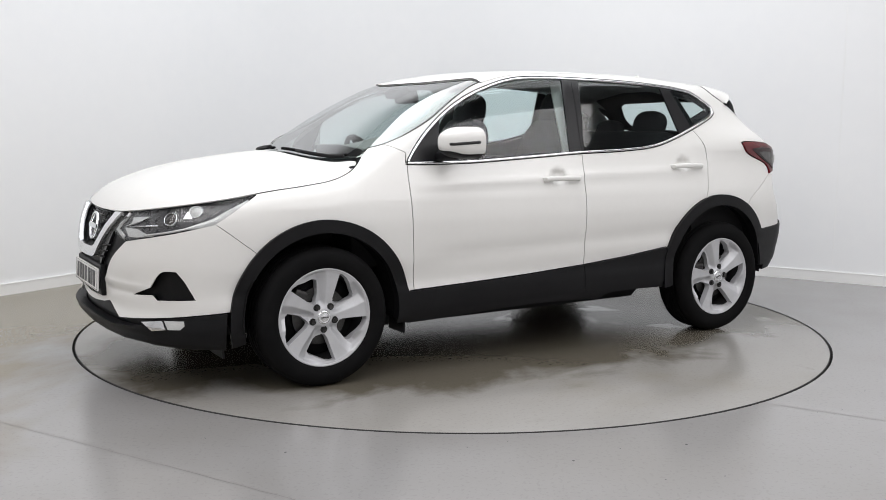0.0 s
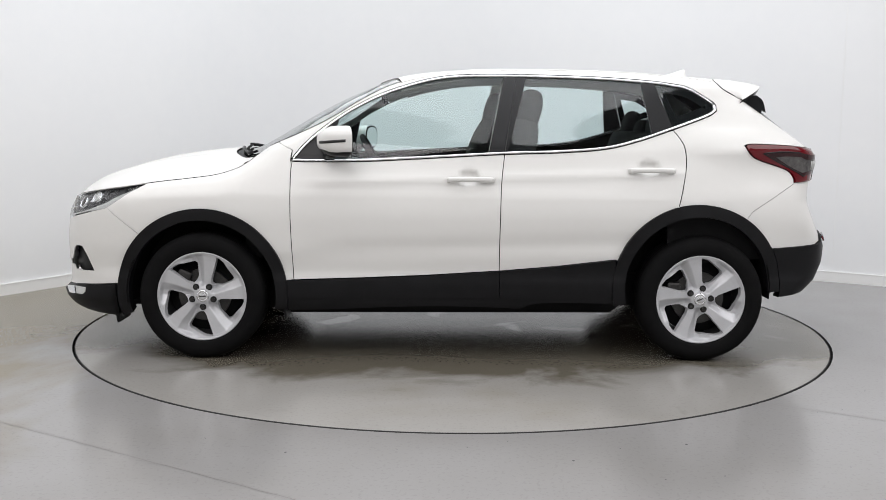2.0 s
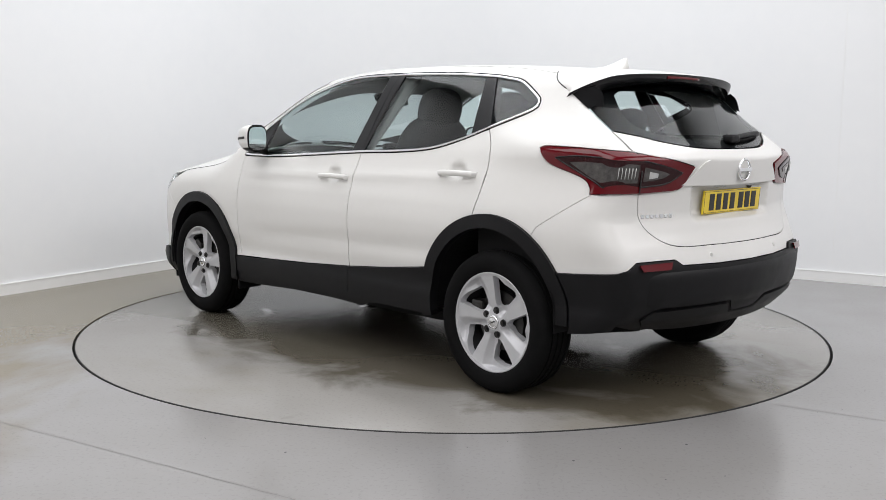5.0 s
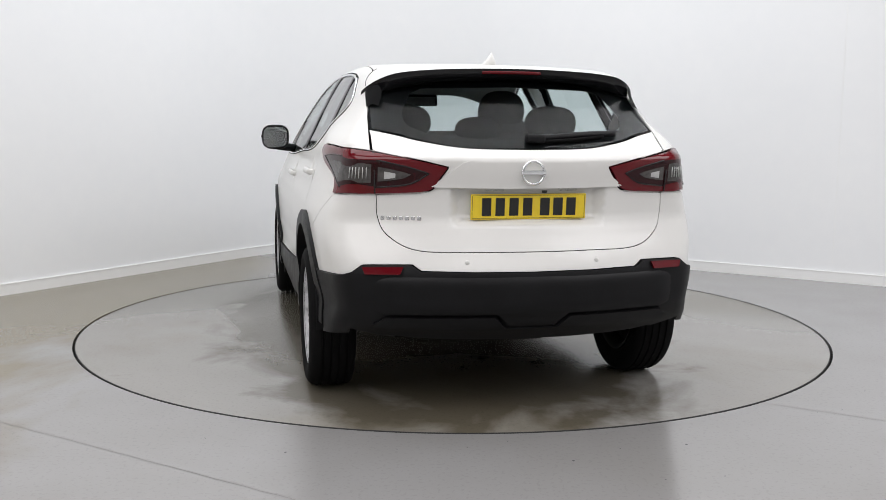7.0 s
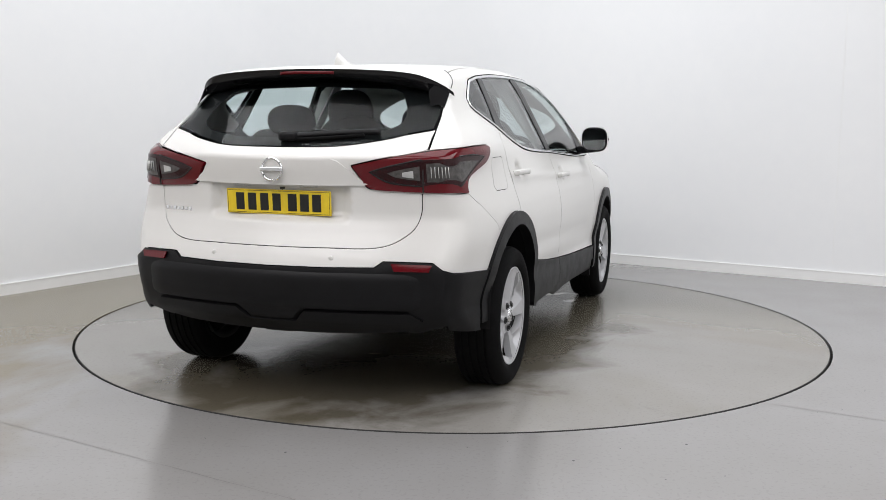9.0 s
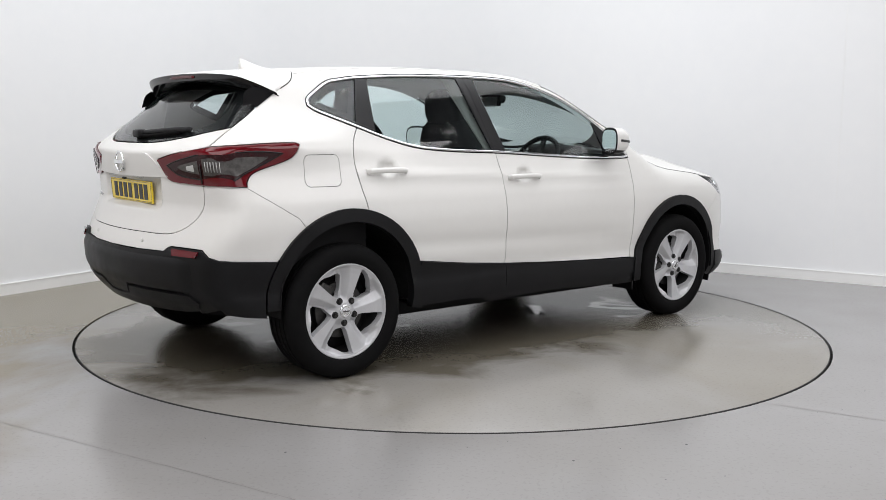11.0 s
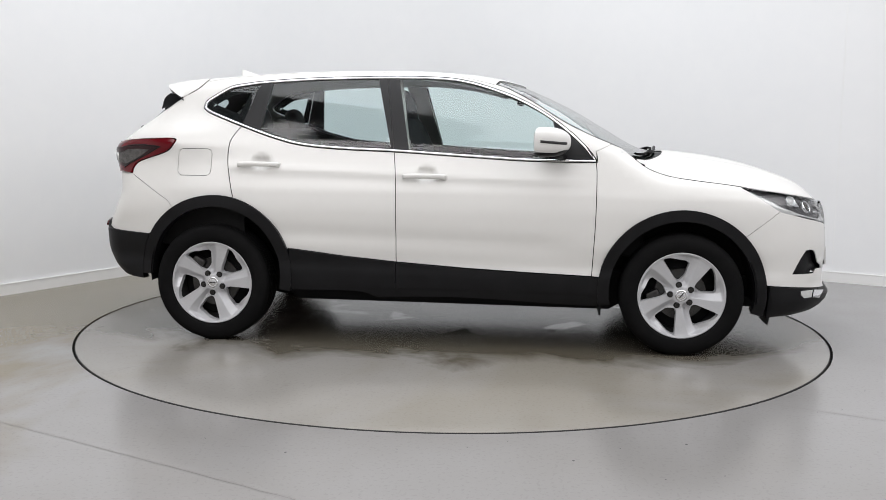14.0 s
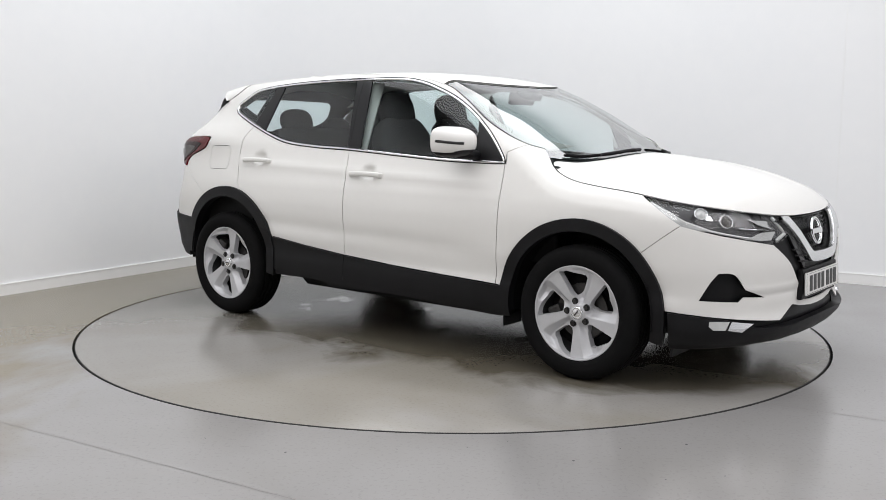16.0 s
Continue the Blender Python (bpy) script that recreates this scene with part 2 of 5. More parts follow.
def panel(name, chart, loop, mat, parent, label="", holes=(), off=0.0, gap=.0016, edge=.006, step=.04, sgn=1, wave=None):
    """A sheet on the car's surface over a loop of a chart, drawn in by a gap, with its edge turned inwards. sgn -1: on the right."""
    loop = inset(np.array(loop, float), gap) if gap else np.array(loop, float)
    holes = [np.array(h, float) for h in holes]
    v, f = fill(loop, holes, step)
    p = lay(chart, v, off)
    n = grad(p)
    if wave is not None:
        e = 2e-3
        slope = np.stack([(wave(p + d) - wave(p - d)) / (2 * e) for d in np.eye(3) * e], 1)
        slope -= n * np.einsum("ij,ij->i", slope, n)[:, None]
        p = p + n * wave(p)[:, None]
        n = n - slope
        n /= np.linalg.norm(n, axis=1, keepdims=True)
    if np.mean(np.einsum("ij,ij->i", np.cross(p[f[:, 1]] - p[f[:, 0]], p[f[:, 2]] - p[f[:, 0]]), n[f[:, 0]])) < 0:
        f = f[:, ::-1]
    faces = [tuple(t) for t in f]
    verts, norms = [p], [n]
    if edge:
        start, base = 0, len(p)
        for k, l in enumerate([loop, *holes]):
            m = len(l)
            # nearest sheet points to the loop's own
            idx = [int(np.argmin(((v - q) ** 2).sum(1))) for q in l]
            top, low = p[idx], p[idx] - n[idx] * edge
            along = np.roll(top, -1, 0) - np.roll(top, 1, 0)
            out = np.cross(along, n[idx])
            out /= np.linalg.norm(out, axis=1, keepdims=True) + 1e-9
            mid = top.mean(0)
            if (np.mean(np.einsum("ij,ij->i", out, top - mid)) < 0) != (k > 0):
                out = -out
            verts += [top, low]
            norms += [out, out]
            for i in range(m):
                j = (i + 1) % m
                q = (base + i, base + j, base + m + j, base + m + i)
                nn = np.cross(top[j] - top[i], low[i] - top[i])
                faces.append(q if nn @ out[i] > 0 else q[::-1])
            base += 2 * m
    verts, norms = np.vstack(verts), np.vstack(norms)
    if sgn < 0:
        verts, norms = verts * [1, -1, 1], norms * [1, -1, 1]
        faces = [q[::-1] for q in faces]
    return mesh(name, verts, faces, mat, parent, label, norms)


def ribbon(name, path, normal, width, thick, mat, parent, label="", closed=False, sgn=1):
    """A rounded strip of a width and thickness along places, lying on their normals."""
    path, normal = np.array(path, float), np.array(normal, float)
    along = np.roll(path, -1, 0) - np.roll(path, 1, 0)
    if not closed:
        along[0], along[-1] = path[1] - path[0], path[-1] - path[-2]
    across = np.cross(along, normal)
    across /= np.linalg.norm(across, axis=1, keepdims=True) + 1e-9
    prof = [(-.5, -1), (-.5, .3), (-.32, .85), (0, 1), (.32, .85), (.5, .3), (.5, -1)]
    rings = [path + across * (np.asarray(width) * a) + normal * (thick * b) for a, b in prof]
    m, n = len(path), len(prof)
    verts = np.vstack(rings)
    faces = [(k * m + i, k * m + (i + 1) % m, (k + 1) * m + (i + 1) % m, (k + 1) * m + i) for k in range(n - 1) for i in range(m if closed else m - 1)]
    if not closed:
        faces += [tuple(k * m for k in range(n)), tuple(k * m + m - 1 for k in range(n))[::-1]]
    verts = verts * [1, sgn, 1]
    ob = mesh(name, verts, faces, mat, parent, label)
    bm = bmesh.new()
    bm.from_mesh(ob.data)
    bmesh.ops.recalc_face_normals(bm, faces=bm.faces)
    bm.to_mesh(ob.data)
    bm.free()
    return ob


def lathe(profile, n=48, axis="y"):
    """A bmesh turned round an axis from (radius, along) pairs."""
    bm = bmesh.new()
    rings = []
    for r, a in profile:
        ring = []
        for i in range(n):
            t = 2 * math.pi * i / n
            c = (r * math.cos(t), a, r * math.sin(t)) if axis == "y" else (r * math.cos(t), r * math.sin(t), a)
            ring.append(bm.verts.new(c))
        rings.append(ring)
    for a, b in zip(rings, rings[1:]):
        for i in range(n):
            bm.faces.new((a[i], a[(i + 1) % n], b[(i + 1) % n], b[i]))
    bmesh.ops.recalc_face_normals(bm, faces=bm.faces)
    return bm


def block(sx, sy, sz, at=(0, 0, 0), bevel=.01, turn=None, seg=2):
    """A bevelled box about a place."""
    bm = bmesh.new()
    bmesh.ops.create_cube(bm, size=1)
    bmesh.ops.scale(bm, vec=(sx, sy, sz), verts=bm.verts)
    if bevel:
        bmesh.ops.bevel(bm, geom=bm.edges[:], offset=min(bevel, .45 * min(sx, sy, sz)), segments=seg, profile=.6, affect="EDGES")
    if turn is not None:
        bmesh.ops.transform(bm, matrix=turn, verts=bm.verts)
    bmesh.ops.translate(bm, vec=at, verts=bm.verts)
    return bm


def tube(pts, r, n=10, closed=False):
    """A bent round bar through places."""
    p = np.array(pts, float)
    bm = bmesh.new()
    rings = []
    for i in range(len(p)):
        a = p[(i + 1) % len(p)] if closed or i < len(p) - 1 else p[i]
        b = p[i - 1] if closed or i > 0 else p[i]
        d = Vector(a - b).normalized()
        q = d.to_track_quat("Z", "Y")
        rings.append([bm.verts.new(Vector(p[i]) + q @ Vector((r * math.cos(2 * math.pi * k / n), r * math.sin(2 * math.pi * k / n), 0))) for k in range(n)])
    m = len(rings)
    for i in range(m if closed else m - 1):
        a, b = rings[i], rings[(i + 1) % m]
        for k in range(n):
            bm.faces.new((a[k], a[(k + 1) % n], b[(k + 1) % n], b[k]))
    if not closed:
        bm.faces.new(rings[0][::-1])
        bm.faces.new(rings[-1])
    bmesh.ops.recalc_face_normals(bm, faces=bm.faces)
    return bm
# ---- the studio ----
WALL = grain(material("white_wall_paint", (.80, .80, .80), .6), .6, (.778, .788, .800), (.808, .814, .818), .5, .65, .06)
SKIRT = material("white_gloss_skirting", (.80, .80, .79), .35)


def resin(name, wet_shaded):
    """Pale grey floor resin: cloudy tone, fine speckle, old water stains; the deck also gets puddles with an edge of
    their own, darkened by wet and the car's painted shade.
    """
    m = material(name, (.22, .215, .21), .3, spec=.75)
    b = m.node_tree.nodes["Principled BSDF"]
    where = m.node_tree.nodes.new("ShaderNodeTexCoord")
    cloud = node(m, "ShaderNodeTexNoise", Scale=.55, Detail=4.0, Roughness=.55)
    speck = node(m, "ShaderNodeTexNoise", Scale=60.0, Detail=2.0)
    stain = node(m, "ShaderNodeTexNoise", Scale=.38, Detail=5.0, Roughness=.6, Distortion=.6)
    for n_ in (cloud, speck, stain):
        wire(m, where, "Object", n_, "Vector")
    tone = m.node_tree.nodes.new("ShaderNodeValToRGB")
    tone.color_ramp.elements[0].position, tone.color_ramp.elements[1].position = .35, .65
    tone.color_ramp.elements[0].color = (.228, .219, .202, 1) if wet_shaded else (.230, .224, .216, 1)
    tone.color_ramp.elements[1].color = (.258, .251, .238, 1) if wet_shaded else (.262, .259, .258, 1)
    wire(m, cloud, "Fac", tone, "Fac")
    mark = m.node_tree.nodes.new("ShaderNodeValToRGB")
    mark.color_ramp.elements[0].position, mark.color_ramp.elements[1].position = .50, .62
    mark.color_ramp.elements[0].color, mark.color_ramp.elements[1].color = (1, 1, 1, 1), (.88, .85, .775, 1) if wet_shaded else (.74, .66, .48, 1)
    if wet_shaded:
        wire(m, stain, "Fac", mark, "Fac")
    else:
        apart = m.node_tree.nodes.new("ShaderNodeSeparateXYZ")
        wire(m, where, "Object", apart, 0)
        left = node(m, "ShaderNodeMapRange", From_Min=-.9, From_Max=-2.0, To_Min=-.14, To_Max=.13)
        wire(m, apart, "X", left, "Value")
        both_ = m.node_tree.nodes.new("ShaderNodeMath")
        wire(m, stain, "Fac", both_, 0)
        wire(m, left, "Result", both_, 1)
        wire(m, both_, 0, mark, "Fac")
    mix = m.node_tree.nodes.new("ShaderNodeMixRGB")
    mix.blend_type = "MULTIPLY"
    mix.inputs[0].default_value = 1
    wire(m, tone, "Color", mix, 1)
    wire(m, mark, "Color", mix, 2)
    dots = m.node_tree.nodes.new("ShaderNodeValToRGB")
    dots.color_ramp.elements[0].position, dots.color_ramp.elements[1].position = .36, .42
    dots.color_ramp.elements[0].color, dots.color_ramp.elements[1].color = (.92, .92, .92, 1), (1, 1, 1, 1)
    wire(m, speck, "Fac", dots, "Fac")
    mix2 = m.node_tree.nodes.new("ShaderNodeMixRGB")
    mix2.blend_type = "MULTIPLY"
    mix2.inputs[0].default_value = 1
    wire(m, mix, "Color", mix2, 1)
    wire(m, dots, "Color", mix2, 2)
    rough = node(m, "ShaderNodeMapRange", From_Min=.3, From_Max=.7, To_Min=.18, To_Max=.25)
    wire(m, cloud, "Fac", rough, "Value")
    last_color, last_rough, rough_out = mix2, rough, "Result"
    if wet_shaded:
        blot = node(m, "ShaderNodeTexNoise", Scale=1.7, Detail=5.0, Roughness=.55, Distortion=.5)
        wire(m, where, "Object", blot, "Vector")
        shape = m.node_tree.nodes.new("ShaderNodeMapping")
        shape.inputs["Location"].default_value = (0, -.14, 0)
        shape.inputs["Scale"].default_value = (.43, .80, 1)
        wire(m, where, "Object", shape, "Vector")
        far = m.node_tree.nodes.new("ShaderNodeVectorMath")
        far.operation = "LENGTH"
        wire(m, shape, "Vector", far, 0)
        near = node(m, "ShaderNodeMapRange", From_Min=.70, From_Max=1.25, To_Min=.34, To_Max=-.20)
        wire(m, far, "Value", near, "Value")
        add = m.node_tree.nodes.new("ShaderNodeMath")
        wire(m, blot, "Fac", add, 0)
        wire(m, near, "Result", add, 1)
        edge = node(m, "ShaderNodeMapRange", From_Min=.48, From_Max=.66, To_Min=0.0, To_Max=1.0)
        wire(m, add, 0, edge, "Value")
        # Darkens roughly the car's outline: wet resin and the car's shade in one colour.
        wet_shade_mix = m.node_tree.nodes.new("ShaderNodeMixRGB")
        wet_shade_mix.blend_type = "MULTIPLY"
        wet_shade_mix.inputs[2].default_value = (.42, .39, .325, 1)
        wire(m, edge, "Result", wet_shade_mix, 0)
        wire(m, mix2, "Color", wet_shade_mix, 1)
        wetr = m.node_tree.nodes.new("ShaderNodeMixRGB")
        pool = node(m, "ShaderNodeTexNoise", Scale=2.2, Detail=2.0, Roughness=.5, Distortion=.6)
        wire(m, where, "Object", pool, "Vector")
        pooled = node(m, "ShaderNodeMapRange", From_Min=.62, From_Max=.67, To_Min=.24, To_Max=.08)
        wire(m, pool, "Fac", pooled, "Value")
        wire(m, pooled, "Result", wetr, 2)
        wire(m, edge, "Result", wetr, 0)
        wire(m, rough, "Result", wetr, 1)
        last_color, last_rough, rough_out = wet_shade_mix, wetr, "Color"
    wire(m, last_color, "Color", b, "Base Color")
    wire(m, last_rough, rough_out, b, "Roughness")
    relief = node(m, "ShaderNodeBump", Strength=.004, Distance=.001)
    wire(m, speck, "Fac", relief, "Height")
    wire(m, relief, "Normal", b, "Normal")
    return m


FLOOR = resin("pale_grey_resin_floor", False)
DECK = resin("pale_grey_resin_deck", True)
DARK = material("grey_ceiling_paint", (.17, .17, .175), .8)
PIT = material("dark_gap", (.02, .02, .02), .8)


def wall_outline(d=0.0):
    """The inner line of the back corner, drawn round with a soft cove, d metres in front of the walls."""
    r = 1.6
    pts = [in_room(LEN_A, d), in_room(r, d)]
    for i in range(1, 16):
        a = math.pi / 2 * i / 16
        pts.append(in_room(r - (r - d) * math.sin(a), r - (r - d) * math.cos(a)))
    pts += [in_room(d, r), in_room(d, LEN_B)]
    return pts


def upright(name, pts, z0, z1, thick, mat, kind="structure"):
    """A wall of a thickness along a line on the floor, on its outer side."""
    bm = bmesh.new()
    out = []
    for i, p in enumerate(pts):
        a, b = pts[max(i - 1, 0)], pts[min(i + 1, len(pts) - 1)]
        t = (b - a).normalized()
        out.append(p + Vector((-t.y, t.x, 0)) * thick)
    rows = [[bm.verts.new((q.x, q.y, z)) for q in line_] for line_, z in ((pts, z0), (pts, z1), (out, z1), (out, z0))]
    for k in range(4):
        a, b = rows[k], rows[(k + 1) % 4]
        for i in range(len(pts) - 1):
            bm.faces.new((a[i], a[i + 1], b[i + 1], b[i]))
    bm.faces.new([r[0] for r in rows])
    bm.faces.new([r[-1] for r in rows][::-1])
    bmesh.ops.recalc_face_normals(bm, faces=bm.faces)
    me = bpy.data.meshes.new(name)
    bm.to_mesh(me)
    bm.free()
    me.materials.append(mat)
    for p in me.polygons:
        p.use_smooth = abs(p.normal.z) < .5
    me.set_sharp_from_angle(angle=radians(30))
    return tagged(new(name, me), kind=kind)


tagged(upright("wall_back", wall_outline(), 0, CEILING, .2, WALL), "matt white studio wall with a rounded corner", "wall")
tagged(upright("wall_behind", [in_room(0, LEN_B), in_room(LEN_A, LEN_B), in_room(LEN_A, 0)], 0, CEILING, .2, WALL), "plain white studio wall behind the camera", "wall")
tagged(upright("baseboard", wall_outline(.014), 0, .085, .0138, SKIRT), "low white skirting board along the studio wall", "skirting")
tagged(upright("baseboard_lip", wall_outline(.0165), .078, .085, .0025, SKIRT), "thin rounded top lip of the skirting", "skirting")

# floor with a round opening, and the turntable in it
corners = np.array([in_room(0, 0).xy, in_room(LEN_A, 0).xy, in_room(LEN_A, LEN_B).xy, in_room(0, LEN_B).xy])
around = np.array([[CX + (RING + .006) * math.cos(a), CY + (RING + .006) * math.sin(a)] for a in np.linspace(0, 2 * math.pi, 193)[:-1]])
v, f = fill(join(line(*corners, corners[0])), [around], 1.0)
low = np.column_stack([around, np.full(len(around), -.06)])
rim = np.column_stack([around, np.zeros(len(around))])
verts = np.vstack([np.column_stack([v, np.zeros(len(v))]), rim, low])
n0, n1 = len(v), len(around)
faces = [tuple(t) for t in f] + [(n0 + i, n0 + (i + 1) % n1, n0 + n1 + (i + 1) % n1, n0 + n1 + i) for i in range(n1)]
tagged(mesh("floor", verts, faces, FLOOR, smooth=False), "pale grey polished resin floor with faint water stains", "floor", kind="structure")
bm = bmesh.new()
bmesh.ops.create_circle(bm, cap_ends=True, segments=96, radius=RING + .05)
bmesh.ops.translate(bm, vec=(CX, CY, -.055), verts=bm.verts)
me = bpy.data.meshes.new("floor_pit")
bm.to_mesh(me)
bm.free()
me.materials.append(PIT)
tagged(new("floor_pit", me), "dark recess under the turntable", "recess", kind="structure")

turntable = new("turntable")
tagged(turntable, "round grey turntable flush with the studio floor, stained and painted with shade under the car", "turntable")
n = 192
prof = [(0.001, 0), (RING - .012, 0), (RING - .009, -.0012), (RING - .007, -.004), (RING - .007, -.05)]
deck = part("deck", lathe(prof, n, "z"), DECK, turntable, "", True)
deck.data.set_sharp_from_angle(angle=radians(25))

hoop = lathe([(RING - .0105, .0005), (RING - .0075, .0002), (RING - .0065, -.003), (RING - .0065, -.03)], n, "z")
part("edge_band", hoop, PIT, turntable, "thin dark steel edge band", True)

# ceiling
bm = bmesh.new()
q = [in_room(-.2, -.2, CEILING), in_room(LEN_A + .2, -.2, CEILING), in_room(LEN_A + .2, LEN_B + .2, CEILING), in_room(-.2, LEN_B + .2, CEILING)]
a = [bm.verts.new(c) for c in q]
b = [bm.verts.new(c + Vector((0, 0, .2))) for c in q]
bm.faces.new(a), bm.faces.new(b)
for i in range(4):
    bm.faces.new((a[i], a[(i + 1) % 4], b[(i + 1) % 4], b[i]))
bmesh.ops.recalc_face_normals(bm, faces=bm.faces)
me = bpy.data.meshes.new("ceiling")
bm.to_mesh(me)
bm.free()
me.materials.append(DARK)
tagged(new("ceiling", me), "mid grey studio ceiling", "ceiling", kind="structure")


# hairline joints and specks on the floor
def hairline(name, a, b, width, mat):
    a, b = Vector((*a, 0)), Vector((*b, 0))
    d = (b - a).normalized()
    side = Vector((-d.y, d.x, 0))
    bm = bmesh.new()
    n_ = 40
    rows = []
    rnd = random.Random(3)
    for i in range(n_ + 1):
        p_ = a.lerp(b, i / n_) + side * rnd.uniform(-.003, .003)
        w_ = width * rnd.uniform(.5, 1.2) / 2
        rows.append([bm.verts.new(p_ + side * w_ + Vector((0, 0, .0005))), bm.verts.new(p_ - side * w_ + Vector((0, 0, .0005)))])
    for q_, r_ in zip(rows, rows[1:]):
        bm.faces.new((q_[0], q_[1], r_[1], r_[0]))
    bmesh.ops.recalc_face_normals(bm, faces=bm.faces)
    me_ = bpy.data.meshes.new(name)
    bm.to_mesh(me_)
    bm.free()
    me_.materials.append(mat)
    return tagged(new(name, me_), "thin dark hairline crack in the resin floor", "crack", kind="structure")


JOINT_A = ((-1.839, 3.905), (0.734, 2.354))
JOINT_B = ((1.453, 4.286), (1.906, 4.018))
CRACK = material("crack_dirt", (.10, .095, .09), .7)
hairline("floor_crack_1", JOINT_A[0], JOINT_A[1], .0032, CRACK)
hairline("floor_crack_2", JOINT_B[0], JOINT_B[1], .004, CRACK)
bm = bmesh.new()
rnd = random.Random(5)
for i in range(70):
    a_, r_ = rnd.uniform(-math.pi, 0), rnd.uniform(.3, 2.6)
    x_, y_ = CX + r_ * 1.3 * math.cos(a_), CY - 1.2 + r_ * math.sin(a_)
    if abs(math.hypot(x_ - CX, y_ - CY) - RING) < .05 or math.hypot(x_ - CX, y_ - CY) < RING:
        continue
    s_ = rnd.uniform(.002, .006)
    ring_ = [bm.verts.new((x_ + s_ * rnd.uniform(.5, 1.6) * math.cos(t_), y_ + s_ * rnd.uniform(.5, 1.6) * math.sin(t_), .0006)) for t_ in np.linspace(0, 2 * math.pi, 8)[:-1]]
    bm.faces.new(ring_)
me = bpy.data.meshes.new("floor_specks")
bm.to_mesh(me)
bm.free()
me.materials.append(PIT)
tagged(new("floor_specks", me), "small dark specks of dirt on the floor", "dirt", kind="stuff")
# a faint upright joint between the sheets of the wall
for a_ in (2.9, 5.3):
    joint = block(.003, .003, CEILING - .2, (0, 0, CEILING / 2 + .05), .001)
    me = bpy.data.meshes.new("wall_joint")
    joint.to_mesh(me)
    joint.free()
    me.materials.append(SKIRT)
    ob = new("wall_joint", me)
    ob.matrix_world = Matrix.Translation(in_room(.0005, a_ + 2.0)) @ Matrix.Rotation(math.atan2(DIR_B.y, DIR_B.x), 4, "Z")
    tagged(ob, "faint upright joint in the white wall", "joint", kind="structure")
# ---- the car ----
car = new("car")
tagged(car, "pearl white compact crossover car with black plastic cladding, on the turntable", "car")


def put(chart, pts3):
    return unlay(chart, np.array(pts3, float))


def rear_pts(*yz):
    """Chart R points from y and z on the tail."""
    out = []
    for y, z in yz:
        x = float(rear_line(np.array(z))) + .27 * y * y
        out.append((math.atan2(y, -(x + 1.2)), z))
    return np.array(out)


def mirror_loop(half):
    """A closed loop over both halves from a left half whose ends lie on the middle; chart N or R (first number is sided)."""
    other = half[::-1] * [-1, 1]
    return join(half, other)


def mirror_top(half):
    return join(half, half[::-1] * [1, -1])


# lines shared by neighbouring panels, in the side chart (x, z)
belt = curve([(.832, 1.062), (.48, 1.066), (.17, 1.082), (-.273, 1.108), (-.55, 1.118), (-.8, 1.138), (-.98, 1.18), (-1.167, 1.243), (-1.357, 1.312), (-1.402, 1.338)])
rail = curve([(-1.402, 1.338), (-1.398, 1.362), (-1.362, 1.389), (-1.268, 1.444), (-1.18, 1.462), (-1.061, 1.477), (-.755, 1.497), (-.347, 1.506), (-.05, 1.502), (.10, 1.484), (.243, 1.446), (.401, 1.388), (.558, 1.304), (.69, 1.208), (.777, 1.128), (.832, 1.062)])
dlo = join(belt, rail)
dlo_out = inset(dlo, -.016)
door_front = curve([(.846, 1.050), (.852, .978), (.850, .748), (.842, .55), (.836, .428)])
gap_b = curve([(-.274, 1.094), (-.258, .95), (-.252, .785), (-.250, .60), (-.25, .481)])
sill_top = curve([(.876, .424), (.50, .440), (.139, .456), (-.25, .481), (-.55, .508), (-.861, .545)])
door_rear = curve([(-1.172, 1.226), (-1.203, 1.185), (-1.226, 1.135), (-1.232, 1.045), (-1.214, .935), (-1.187, .822)])
AF, AR = (1.322, .348, .452), (-1.298, .393, .446)
af_in, ar_in = .392, .383
hood_cut = put("S", lay("T", curve([(1.045, .690), (1.088, .728), (1.16, .762), (1.259, .783), (1.413, .794), (1.626, .790)])))
seam_roof = lay("T", curve([(.279, .607), (.062, .566), (-.055, .556), (-.424, .532), (-.9, .535), (-1.2, .55), (-1.424, .571)]))
screen_side = np.array([(.279, 0, 1.478), (.365, 0, 1.446), (.50, 0, 1.374), (.657, 0, 1.276), (.80, 0, 1.205), (.929, 0, 1.150), (.985, 0, 1.128)])
screen_side3 = lay("S", curve(screen_side[:, [0, 2]]))
tail_edge3 = lay("S", curve([(-1.424, 1.505), (-1.468, 1.452), (-1.564, 1.394), (-1.67, 1.322), (-1.721, 1.284), (-1.808, 1.225)]))
lamp_top3 = lay("R", np.vstack([put("R", lay("S", curve([(-1.538, 1.15), (-1.572, 1.159), (-1.70, 1.156), (-1.80, 1.150)]))), curve(rear_pts((.66, 1.139), (.50, 1.108), (.352, 1.073)))]))
lamp_low3 = lay("R", np.vstack([curve(rear_pts((.352, 1.068), (.375, 1.035), (.422, .975), (.55, .962), (.70, .957))), put("R", lay("S", curve([(-1.812, .955), (-1.806, .985), (-1.765, 1.024), (-1.62, 1.072), (-1.572, 1.10), (-1.538, 1.15)])))]))
seam_y = .634
bump_seam_r = curve([(-1.812, .950), (-1.578, .803)])
bump_seam_f = curve([(1.829, .798), (1.657, .665)])


def arch_angle(c, x, z):
    return math.degrees(math.atan2(z - c[1], x - c[0]))


def arch_part(c, r, a0, a1, n=40):
    return arc(c[0], c[1], r, a0, a1, n)


